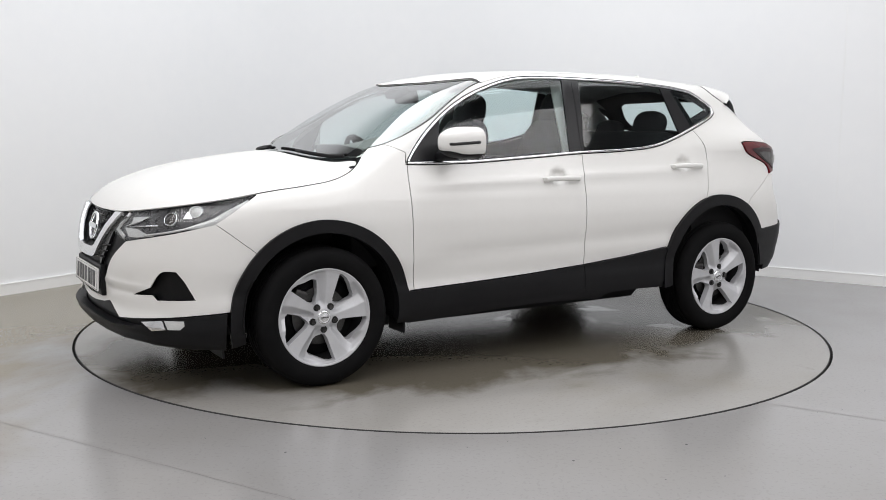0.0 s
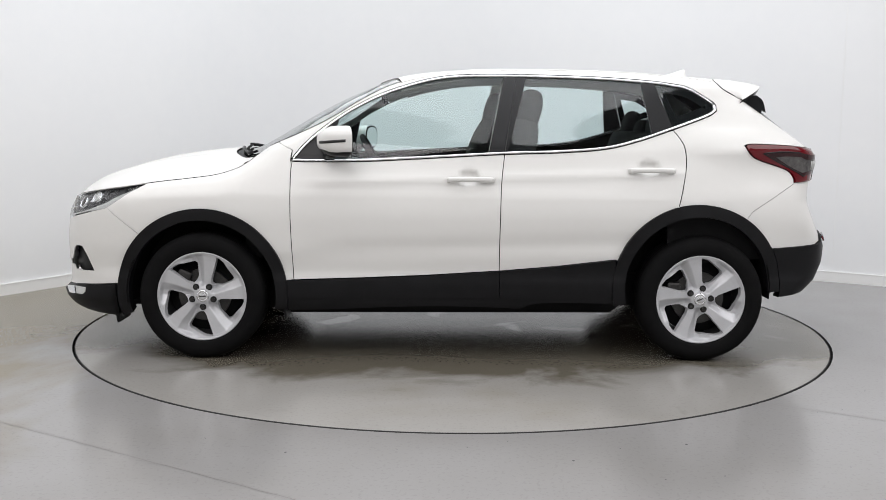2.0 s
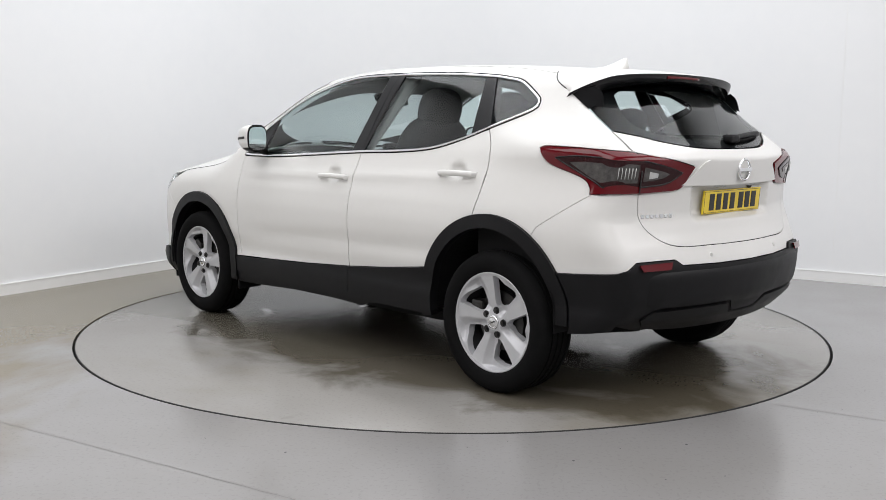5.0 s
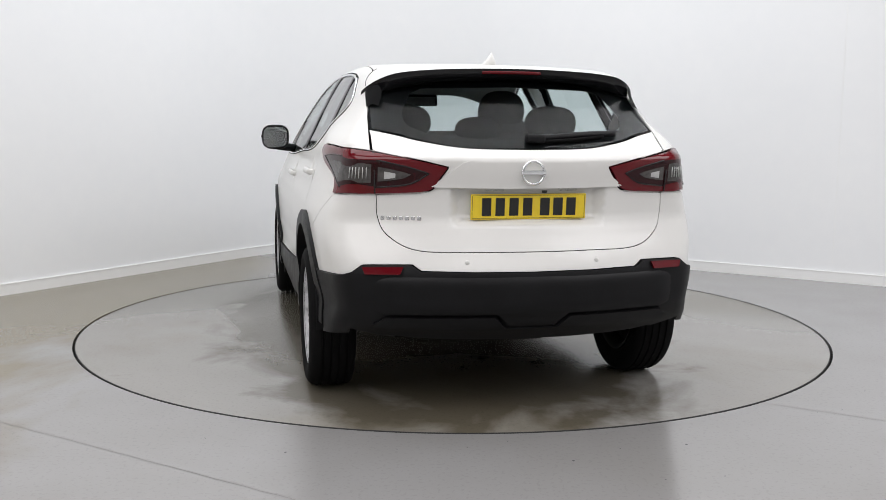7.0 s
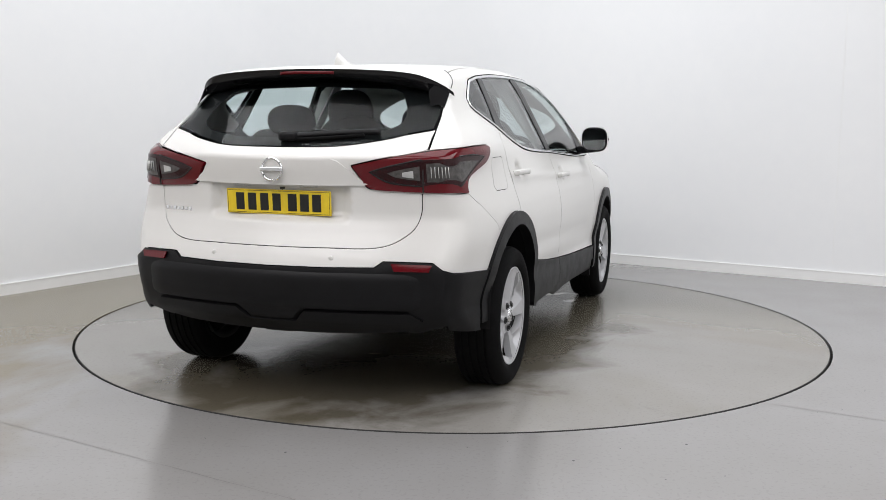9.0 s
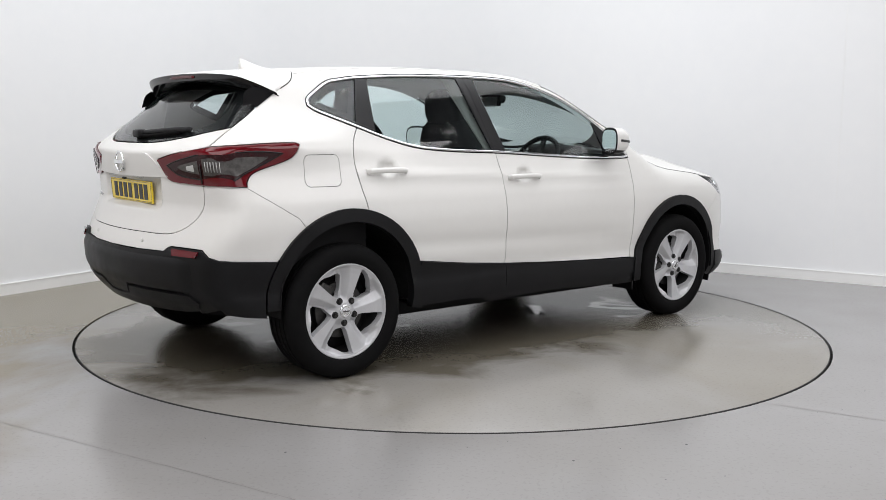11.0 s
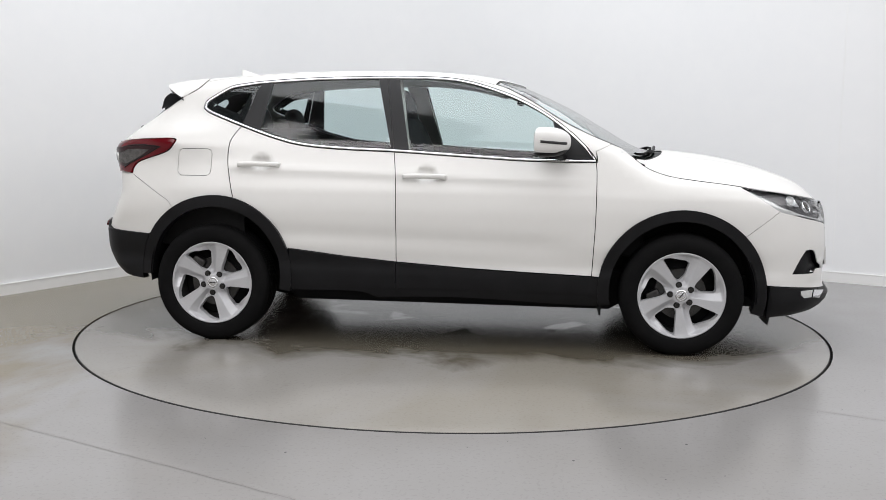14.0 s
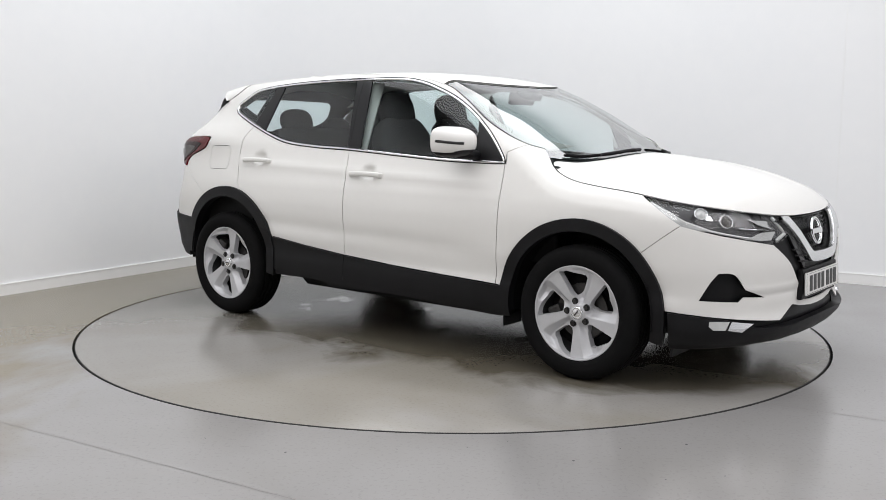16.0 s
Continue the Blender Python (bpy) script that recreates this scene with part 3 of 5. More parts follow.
# paint relief: a soft shoulder crease and a hollow low in the doors
def door_wave(p):
    x, z = p[:, 0], p[:, 2]
    fade = np.clip((x + 1.5) / .5, 0, 1) * np.clip((.86 - x) / .30, 0, 1)
    low = -.009 * np.exp(-((z - (.60 - .03 * x)) / .055) ** 2)
    crease = .006 * np.exp(-((z - (.965 - .03 * x)) / .026) ** 2)
    bowl = np.zeros_like(x)
    for hx, hz in ((-.085, .975), (-1.035, 1.030)):
        bowl -= .024 * np.exp(-(((x - hx) / .050) ** 2 + ((z - hz + .004) / .036) ** 2) ** 2)
    return fade * (low + crease) + bowl


def thing(name, label=""):
    ob = new(name)
    ob.parent = car
    return tagged(ob, label)


for sgn in (1, -1):
    # front door
    belt_f = belt[belt[:, 0] > -.274] - [0, .014]
    loop = join(door_front[::-1], belt_f[belt_f[:, 0] < .84], gap_b, line((-.25, .481), (.139, .456), (.5, .440), (.836, .428)))
    front_door = panel("front_door", "S", loop, PAINT, car, "", sgn=sgn, step=.02, wave=door_wave, gap=.0023)
    panel("door_lining", "S", loop, TRIM, front_door, "dark inner door lining", off=-.05, edge=0, step=.08, sgn=sgn)
    # rear door
    belt_r = belt[(belt[:, 0] < -.276) & (belt[:, 0] > -1.15)] - [0, .016]
    a_end = arch_angle(AR, -1.187, .822)
    a_sill = arch_angle(AR, -.861, .545)
    loop = join(gap_b[::-1], belt_r, door_rear, arch_part(AR, AR[2], a_end, a_sill), line((-.861, .545), (-.55, .508), (-.25, .481)))
    rear_door = panel("rear_door", "S", loop, PAINT, car, "", sgn=sgn, step=.02, wave=door_wave, gap=.0023)
    panel("door_lining", "S", loop, TRIM, rear_door, "dark inner door lining", off=-.05, edge=0, step=.08, sgn=sgn)
    # front wing
    loop = join(line((.856, 1.050), (.852, 1.085), (.845, 1.108)), line((.845, 1.108), (.931, 1.148), (.985, 1.128)), hood_cut,
                line((1.626, hood_cut[-1][1] - .004), (1.709, .875)), curve([(1.709, .875), (1.77, .835), (1.829, .798)]), bump_seam_f,
                arch_part(AF, AF[2], arch_angle(AF, 1.657, .665), arch_angle(AF, .876, .424)), line((.876, .424), (.842, .428)), door_front[::-1] + [.0005, 0])
    front_wing = panel("front_wing", "S", loop, PAINT, car, "", sgn=sgn)
    # side frame: windscreen pillar, roof rail, rear quarter
    arch_r0, arch_r1 = arch_angle(AR, -1.578, .803), arch_angle(AR, -1.187, .822)
    hatch_side = put("S", np.vstack([tail_edge3[-1:], lay("R", rear_pts((.648, 1.19), (.652, 1.142)))]))
    outer = join(line((.852, 1.052), (.845, 1.108), (.931, 1.148)), put("S", screen_side3)[::-1][6:], put("S", seam_roof), put("S", tail_edge3), hatch_side,
                 put("S", lamp_top3)[::-1][9:], put("S", lamp_low3)[::-1][:-17], bump_seam_r,
                 arch_part(AR, AR[2], arch_r0, arch_r1), door_rear[::-1] - [.0015, 0], dlo_out[np.argmin(np.abs(dlo_out - [-1.172, 1.228]).sum(1)):], dlo_out[:1])
    flap = join(arc(-1.355, 1.070, .031, 0, 90, 7), arc(-1.494, 1.070, .031, 90, 180, 7), arc(-1.497, .978, .031, 180, 270, 7), arc(-1.357, .978, .031, 270, 360, 7))
    side_frame = panel("side_frame", "S", outer, PAINT, car, "", sgn=sgn, step=.035, holes=[flap] if sgn < 0 else ())
    if sgn < 0:
        panel("fuel_flap", "S", flap, PAINT, side_frame, "white square fuel flap", gap=.003, sgn=sgn)
        panel("flap_recess", "S", inset(flap, -.01), TRIM, side_frame, "dark gap round the fuel flap", off=-.018, gap=0, edge=0, sgn=sgn)
    panel("luggage_lining", "S", line((-1.15, 1.2), (-1.75, 1.2), (-1.85, .95), (-1.75, .55), (-1.15, .5), (-1.15, 1.2))[:-1], TRIM, side_frame, "dark luggage space lining", off=-.09, gap=0, edge=0, step=.08, sgn=sgn)
    panel("pillar_lining", "S", join(put("S", screen_side3)[::-1][3:], put("S", seam_roof) - [0, .012], put("S", tail_edge3)[:20], line((-1.56, 1.38), (-1.5, 1.0), (-1.2, .95), (-1.19, 1.2)), dlo[np.argmin(np.abs(dlo - [-1.172, 1.243]).sum(1)):]),
          PILLAR, side_frame, "grey pillar lining", off=-.045, edge=.0, step=.06, sgn=sgn, gap=0)
    # window glass and black pillar trims
    B = [(-.275, 1.50), (-.188, 1.095)]
    C = [(-.401, 1.51), (-.290, 1.10)]

    def cut(x_hi, x_lo):
        """The window band between two slanting lines."""
        def side_of(l, p):
            (x0, z0), (x1, z1) = l
            return p[:, 0] - (x0 + (x1 - x0) * (p[:, 1] - z0) / (z1 - z0))
        b = belt if x_hi is None else belt[side_of(x_hi, belt) < 0]
        b = b if x_lo is None else b[side_of(x_lo, b) > 0]
        r = rail if x_lo is None else rail[side_of(x_lo, rail) > 0]
        r = r if x_hi is None else r[side_of(x_hi, r) < 0]

        def corner(l, at_belt):
            (x0, z0), (x1, z1) = l
            z = np.linspace(min(z0, z1) - .05, max(z0, z1) + .05, 400)
            x = x0 + (x1 - x0) * (z - z0) / (z1 - z0)
            line_ = belt if at_belt else rail
            d = np.min(np.hypot(x[:, None] - line_[:, 0], z[:, None] - line_[:, 1]), axis=1)
            i = np.argmin(d)
            return np.array([[x[i], z[i]]])
        seq = []
        if x_hi is not None:
            seq += [corner(x_hi, False), corner(x_hi, True)]
        seq.append(b)
        if x_lo is not None:
            seq += [corner(x_lo, True), corner(x_lo, False)]
        seq.append(r)
        return join(*seq, seq[0][:1])
    SAIL = [(.60, 1.30), (.66, 1.05)]
    D0, D1 = [(-1.014, 1.50), (-1.060, 1.19)], [(-1.090, 1.48), (-1.172, 1.24)]
    panel("side_window", "S", cut(SAIL, B), GLASS_FRONT, front_door, "pale green tinted glass", off=-.006, gap=0, edge=.004, sgn=sgn)
    panel("sail_panel", "S", cut(None, SAIL), FILM, front_door, "small black triangle at the mirror's foot", off=-.004, gap=0, edge=.01, sgn=sgn)
    mid_b = [(-.347, 1.51), (-.2735, 1.095)]
    panel("pillar_trim", "S", cut(B, mid_b), FILM, front_door, "black pillar trim", off=-.001, gap=.001, edge=.01, sgn=sgn)
    panel("pillar_trim", "S", cut(mid_b, C), FILM, rear_door, "black pillar trim", off=-.001, gap=.001, edge=.01, sgn=sgn)
    panel("side_window", "S", cut(C, D0), GLASS_REAR, rear_door, "darker tinted glass", off=-.006, gap=0, edge=.004, sgn=sgn)
    panel("pillar_trim", "S", cut(D0, D1), FILM, rear_door, "black pillar trim", off=-.001, gap=.001, edge=.01, sgn=sgn)
    panel("quarter_window", "S", cut(D1, None), GLASS_REAR, side_frame, "small tinted fixed glass", off=-.006, gap=0, edge=.004, sgn=sgn)
    quarter = cut(D1, None)
    panel("quarter_border", "S", inset(quarter, .001), PRINT, side_frame, "broad black printed border of the quarter glass", holes=[inset(quarter, .042)], off=-.009, gap=0, edge=0, step=.02, sgn=sgn)
    panel("pillar_lining", "S", cut(B, C), PILLAR, side_frame, "grey pillar lining", off=-.05, gap=0, edge=.01, sgn=sgn)
    ring3 = lay("S", inset(dlo, -.007), .001)
    ribbon("chrome_strip", ring3, grad(ring3), .013, .005, CHROME, side_frame, "chrome strip round the side windows", closed=True, sgn=sgn)
    ring3 = lay("S", inset(dlo, -.0155), .001)
    ribbon("window_seal", ring3, grad(ring3), .0035, .002, RUBBER, side_frame, "thin black seal round the chrome", closed=True, sgn=sgn)
    # cladding
    sill_low = curve([(.872, .262), (.70, .266), (.15, .290), (-.25, .284), (-.36, .280), (-.48, .31), (-.90, .31)])
    st_f = sill_top[sill_top[:, 0] >= -.25]
    st_r = sill_top[sill_top[:, 0] <= -.25]
    panel("sill_cladding", "S", join(st_f, line((-.25, .481), (-.253, .335)), line((-.253, .335), (.4, .335), (.875, .33)), line((.875, .33), (.876, .424))), PLASTIC, front_door, "black plastic lower door cladding", off=.012, edge=.02, sgn=sgn)
    panel("sill_cladding", "S", join(st_r, line((-.861, .545), (-.90, .34)), line((-.90, .34), (-.6, .335), (-.253, .335)), line((-.253, .335), (-.25, .481))), PLASTIC, rear_door, "black plastic lower door cladding", off=.012, edge=.02, sgn=sgn)
    panel("sill", "S", join(line((.875, .34), (-.91, .345)), sill_low[::-1]), PLASTIC, car, "black sill under the doors", off=.004, edge=.14, gap=0, sgn=sgn)
    f0, f1 = -16, 190
    panel("arch_trim", "S", join(arc(AF[0], AF[1], AF[2] + .002, f0, f1, 50), arc(AF[0], AF[1], af_in, f1 + 1, f0, 50)), PLASTIC, front_wing, "black plastic wheel arch trim", off=.018, edge=.05, gap=0, sgn=sgn)
    panel("arch_trim", "S", join(arc(AR[0], AR[1], AR[2] + .002, -12, 182, 50), arc(AR[0], AR[1], ar_in, 182, -12, 50)), PLASTIC, side_frame, "black plastic wheel arch trim", off=.018, edge=.05, gap=0, sgn=sgn)
    # tail lamp
    loop = join(put("R", lamp_top3), put("R", lamp_low3))
    tail = panel("tail_lamp", "R", loop, RED, car, "dark red wraparound tail lamp", off=.008, edge=.03, gap=.003, step=.025, sgn=sgn)
    clear = join(curve(put("R", lay("S", [(-1.63, 1.110), (-1.74, 1.118), (-1.84, 1.114)]))), curve(rear_pts((.62, 1.098), (.50, 1.070), (.425, 1.046))), curve(rear_pts((.425, 1.046), (.50, 1.003), (.62, .988))), curve(put("R", lay("S", [(-1.86, .988), (-1.79, 1.028), (-1.63, 1.110)]))))
    deep = panel("inner_lens", "R", clear, MAROON, tail, "deep red inner lens", off=.0100, edge=.004, gap=0, step=.025, sgn=sgn)
    ring3 = lay("R", clear, .0105)
    ribbon("lens_edge", ring3, grad(ring3), .006, .002, GLOSS, deep, "thin black edge of the inner lens", closed=True, sgn=sgn)
    outer = join(curve(put("R", lay("S", [(-1.70, 1.090), (-1.76, 1.094), (-1.84, 1.091)]))), rear_pts((.70, 1.088), (.652, 1.083)), rear_pts((.652, 1.006), (.70, 1.006)), curve(put("R", lay("S", [(-1.85, 1.007), (-1.79, 1.036), (-1.70, 1.090)]))))
    panel("clear_lens", "R", outer, SMOKE, deep, "smoky clear lens", off=.0120, edge=.003, gap=0, step=.025, sgn=sgn)
    panel("clear_lens", "R", rear_pts((.626, 1.073), (.58, 1.064), (.525, 1.052), (.495, 1.042), (.525, 1.026), (.58, 1.016), (.626, 1.012)), SMOKE, deep, "smoky clear lens", off=.0120, edge=.003, gap=0, step=.025, sgn=sgn)
    for y in (.745, .730, .715, .700, .685, .670):
        rib = lay("R", rear_pts((y, 1.070), (y, 1.046), (y, 1.024)), .0140)
        ribbon("reflector_rib", rib, grad(rib), .0032, .002, LAMP_GREY, deep, "bright reflector rib" if y == .745 else "", sgn=sgn)
    panel("reverse_lamp", "R", rear_pts((.600, 1.054), (.556, 1.046), (.556, 1.028), (.600, 1.022)), LAMP_GREY, deep, "ribbed bright reflector", off=.0135, edge=.003, gap=0, step=.02, sgn=sgn)
    split = lay("R", rear_pts((.640, 1.134), (.638, 1.05), (.636, .962)), .0125)
    ribbon("lamp_joint", split, grad(split), .006, .002, INK, tail, "dark joint between the lamp's halves", sgn=sgn)
    # head lamp
    lamp = put("N", [(2.101, .432, .838), (1.996, .642, .866), (1.8, .775, .9), (1.626, .786, .925), (1.709, .825, .872), (1.829, .819, .795), (1.922, .78, .773), (2.018, .707, .748), (2.143, .493, .705), (2.155, .443, .718), (2.164, .359, .741)])
    lamp = join(curve(lamp[:4]), curve(lamp[3:9]), line(*lamp[8:], lamp[0]))
    head = panel("head_lamp", "N", lamp, LAMP_DARK, car, "clear-covered head lamp with a smoky inside", off=-.018, edge=.0, gap=0, step=.03, sgn=sgn)
    panel("lamp_cover", "N", lamp, LENS, head, "clear plastic cover", off=.003, edge=.02, gap=.002, step=.03, sgn=sgn)
    def n_pts(*yz):
        return np.array([(math.atan2(y, float(front_line(np.array(z))) - .19 * y * y - .62 * y ** 6 - 1.2), z) for y, z in yz])
    def guide(name, label, pts, w, lift, mat):
        path = lay("N", n_pts(*pts), lift)
        return ribbon(name, path, grad(path), w, .006, mat, head, label, sgn=sgn)
    panel("light_guide", "N", n_pts((.49, .812), (.60, .822), (.57, .803), (.475, .775), (.455, .768), (.50, .79)), LAMP_GREY, head, "white arrow-shaped light guide", off=-.008, edge=.006, gap=0, step=.03, sgn=sgn)
    panel("light_guide", "N", n_pts((.455, .764), (.56, .764), (.62, .745), (.655, .738), (.56, .727), (.50, .727)), LAMP_GREY, head, "white arrow-shaped light guide", off=-.008, edge=.006, gap=0, step=.03, sgn=sgn)
    guide("light_guide", "white chevron light guide", [(.435, .826), (.40, .780), (.378, .748), (.46, .722)], .018, -.010, LAMP_GREY)
    guide("chrome_bar", "thin chrome bar", [(.50, .772), (.58, .778), (.665, .785)], .006, -.008, CHROME)
    panel("reflector", "N", n_pts((.745, .848), (.785, .862), (.79, .84), (.765, .82), (.745, .82)), SILVER_LENS, head, "bright reflector", off=-.016, edge=.006, gap=0, step=.03, sgn=sgn)
    low = lay("N", curve(put("N", [(1.668, .806, .895), (1.74, .822, .855), (1.832, .815, .806), (1.922, .775, .782), (2.018, .702, .757), (2.09, .60, .738)])), -.010)
    ribbon("day_lamp", low, grad(low), np.interp(np.linspace(0, 1, len(low)), [0, .3, .5, .65, 1], [.014, .040, .030, .010, .010])[:, None], .005, LAMP_GREY, head, "white daytime light bar", sgn=sgn)
    for yy, zz, rr in ((.705, .812, .033), (.772, .845, .031)):
        at = lay("N", n_pts((yy, zz)), -.022)[0]
        n0 = grad(at[None])[0] * [1, sgn, 1]
        turned = Matrix.Translation(at * [1, sgn, 1]) @ Vector(n0).to_track_quat("Z", "Y").to_matrix().to_4x4()
        bezel = part("projector", lathe([(rr * .86, .004), (rr * .89, .013), (rr * .95, .014), (rr, .009), (rr * 1.03, -.006)], 28, "z"), SATIN, head, "round projector in a chrome bezel", True)
        bezel.matrix_basis = turned
        part("projector_lens", lathe([(.001, rr * .55), (rr * .3, rr * .50), (rr * .6, rr * .34), (rr * .87, .003)], 28, "z"), LAMP_GREY if rr < .032 else SMOKE, bezel, "domed glass lens", True)

# ---- across the middle ----
roof_front = curve([(.279, .607), (.36, .42), (.41, .22), (.425, 0)])
half = np.vstack([roof_front[::-1], seam_roof[:, :2], curve([(-1.424, .571), (-1.455, .40), (-1.475, .2), (-1.48, 0)])])
roof = panel("roof", "T", mirror_top(half), PAINT, car, "", step=.06)
panel("headlining", "T", mirror_top(half), LINING, roof, "pale grey headlining", off=-.035, edge=0, step=.1)
screen_low = curve([(.985, .735), (1.05, .665), (1.13, .50), (1.195, .30), (1.222, 0)])
half = np.vstack([roof_front[::-1], screen_side3[:, :2], screen_low])
windscreen = panel("windscreen", "T", mirror_top(half), GLASS_SCREEN, car, "wide clear windscreen", off=-.004, edge=.005, gap=.003, step=.05)
lamp_line = lay("N", curve(np.vstack([put("N", [(1.626, .790, .927), (1.8, .775, .9), (1.996, .642, .866), (2.101, .432, .838)]), np.array([(math.atan2(.247, .96), .824), (0, .820)])])))
hood_front = lamp_line[:, :2]
hood_back = curve([(1.27, 0), (1.24, .30), (1.17, .50), (1.075, .675), (1.088, .728)])
hood_side = curve([(1.088, .728), (1.16, .762), (1.259, .783), (1.413, .794), (1.626, .790)])


def hood_wave(p):
    a = np.abs(p[:, 1])
    x = p[:, 0]
    ridge = .45 - .12 * (x - 1.2)
    return .010 * np.exp(-((a - ridge) / .06) ** 2) * np.clip((2.1 - x) / .3, 0, 1) * np.clip((x - 1.2) / .2, 0, 1)


bonnet = panel("bonnet", "T", mirror_top(np.vstack([hood_back, hood_side, hood_front])), PAINT, car, "", step=.05, wave=hood_wave, gap=.0022)
half = np.vstack([screen_low[::-1] + [.004, 0], curve([(.985, .735), (1.04, .70), (1.07, .678)]), hood_back[::-1][8:]])
panel("cowl", "T", mirror_top(half), PLASTIC, car, "black plastic scuttle panel", off=-.012, edge=.0, gap=0, step=.05)


def n_pts(*yz):
    return np.array([(math.atan2(y, float(front_line(np.array(z))) - .19 * y * y - .62 * y ** 6 - 1.2), z) for y, z in yz])


# nose
lamp_under = put("N", [(1.829, .819, .795), (1.922, .78, .773), (2.018, .707, .748), (2.143, .493, .705)])
low_edge = put("N", [(1.782, .832, .396), (1.912, .791, .386), (2.029, .71, .374), (2.171, .435, .345)])
inner = put("N", [(2.143, .493, .705), (2.182, .368, .614), (2.192, .26, .501), (2.196, .165, .412)])
seam_n = put("N", lay("S", bump_seam_f))
arch_n = put("N", lay("S", arch_part(AF, AF[2], arch_angle(AF, 1.657, .665), arch_angle(AF, 1.772, .396))))
half = np.vstack([n_pts((0, .408)), n_pts((.08, .408)), curve(inner)[::-1], curve(lamp_under)[::-1], seam_n, arch_n, curve(low_edge), n_pts((.307, .405), (.213, .388), (.1, .378), (0, .376))])
fog3 = put("N", [(2.133, .536, .463), (2.078, .647, .506), (2.052, .688, .568), (2.025, .717, .585), (1.989, .752, .584), (1.96, .769, .543), (1.915, .788, .455), (2.058, .673, .449), (2.075, .652, .471)])
fog = join(line(fog3[0], fog3[1]), curve([fog3[1], fog3[2], fog3[3], fog3[4]]), line(fog3[4], fog3[5], fog3[6], fog3[7], fog3[8], fog3[0]))


def nose_wave(p):
    a, z = np.abs(p[:, 1]), p[:, 2]
    fade = np.clip((a - .24) / .06, 0, 1) * np.clip((.70 - a) / .1, 0, 1) * (p[:, 0] > 1.9)
    return .45 * fade * (-.010 * np.exp(-((z - .470) / .016) ** 2) + .006 * np.exp(-((z - .505) / .014) ** 2))


front_bumper = panel("front_bumper", "N", mirror_loop(half), PAINT, car, "", holes=[fog, fog * [-1, 1]], step=.018, wave=nose_wave, gap=.0009)
for sgn in (1, -1):
    panel("fog_recess", "N", inset(fog, -.004), PLASTIC, front_bumper, "black pointed bumper recess", off=-.035, edge=0, gap=0, sgn=sgn)
    drl = put("N", [(2.099, .621, .354), (2.033, .708, .366), (2.022, .727, .325), (2.068, .674, .315)])
    panel("fog_lamp", "N", drl, SILVER_LENS, front_bumper, "clear fog lamp", off=.030, edge=.02, gap=.001, sgn=sgn)
    drl = put("N", [(2.028, .713, .366), (1.953, .769, .366), (1.953, .774, .343), (1.97, .763, .325), (2.017, .731, .325)])
    panel("fog_lamp_glass", "N", drl, LAMP_GREY, front_bumper, "pale grey lamp glass", off=.028, edge=.02, gap=.001, sgn=sgn)
hood_n = put("N", lay("T", hood_front))
k = np.argmin(np.abs(hood_n[:, 0] - lamp[0, 0]))
half = np.vstack([hood_n[::-1][:len(hood_n) - k] - [0, .004], put("N", [(2.164, .359, .741), (2.155, .443, .718), (2.143, .493, .705)]), curve(inner), n_pts((.08, .408), (0, .408))])


def grille_hollow(p):
    """The mesh lies back within the chrome V."""
    a, z = np.abs(p[:, 1]), p[:, 2]
    return -.030 * np.clip((.150 + (z - .655) * 1.06 - a) / .02, 0, 1) * np.clip((z - .630) / .015, 0, 1)


grille = panel("grille", "N", mirror_loop(half), PLASTIC, car, "black front grille surround", off=-.014, edge=.0, gap=0, step=.02, wave=grille_hollow)
v_out = np.vstack([n_pts((0, .596), (.10, .598), (.15, .602)), curve(n_pts((.185, .614), (.225, .655), (.30, .735), (.395, .832)))])
v_in = np.vstack([n_pts((.318, .830)), curve(n_pts((.265, .770), (.205, .700), (.165, .663), (.145, .652))), n_pts((.12, .648), (0, .646))])
panel("chrome_v", "N", mirror_loop(np.vstack([v_out, v_in])), SATIN, grille, "broad satin chrome V", off=.018, edge=.02, gap=0, step=.025)
band = join(curve(n_pts((.36, .742), (.33, .69), (.27, .62), (.215, .565))), curve(n_pts((.205, .612), (.245, .655), (.32, .735), (.385, .80))), n_pts((.43, .815)))
for sgn in (1, -1):
    panel("grille_band", "N", band, GLOSS, grille, "gloss black band beside the chrome", off=.0, edge=.015, gap=.001, sgn=sgn)
half = np.vstack([n_pts((0, .640), (.14, .645)), n_pts((.24, .745), (.32, .828), (0, .822))])
panel("mesh_backing", "N", mirror_loop(half), GLOSS, grille, "black honeycomb grille mesh", off=-.040, edge=0, gap=0)
half = np.vstack([n_pts((0, .375), (.1, .377), (.213, .387), (.307, .404)), curve(low_edge)[::-1], n_pts((.80, .30), (.6, .285), (.3, .285), (0, .285))])
panel("lower_intake", "N", mirror_loop(half), PLASTIC, front_bumper, "black lower intake", off=-.03, edge=0, gap=0)
half = np.vstack([n_pts((0, .335), (.2, .33), (.40, .318), (.55, .325), (.62, .335)), put("N", [(2.029, .71, .370), (1.912, .791, .382), (1.778, .832, .392), (1.79, .81, .215), (1.93, .77, .222)]), n_pts((.62, .236), (.4, .243), (.2, .247), (0, .25))])
panel("front_lip", "N", mirror_loop(half), PLASTIC, front_bumper, "black plastic chin spoiler", off=.022, edge=.05, gap=0, step=.03)

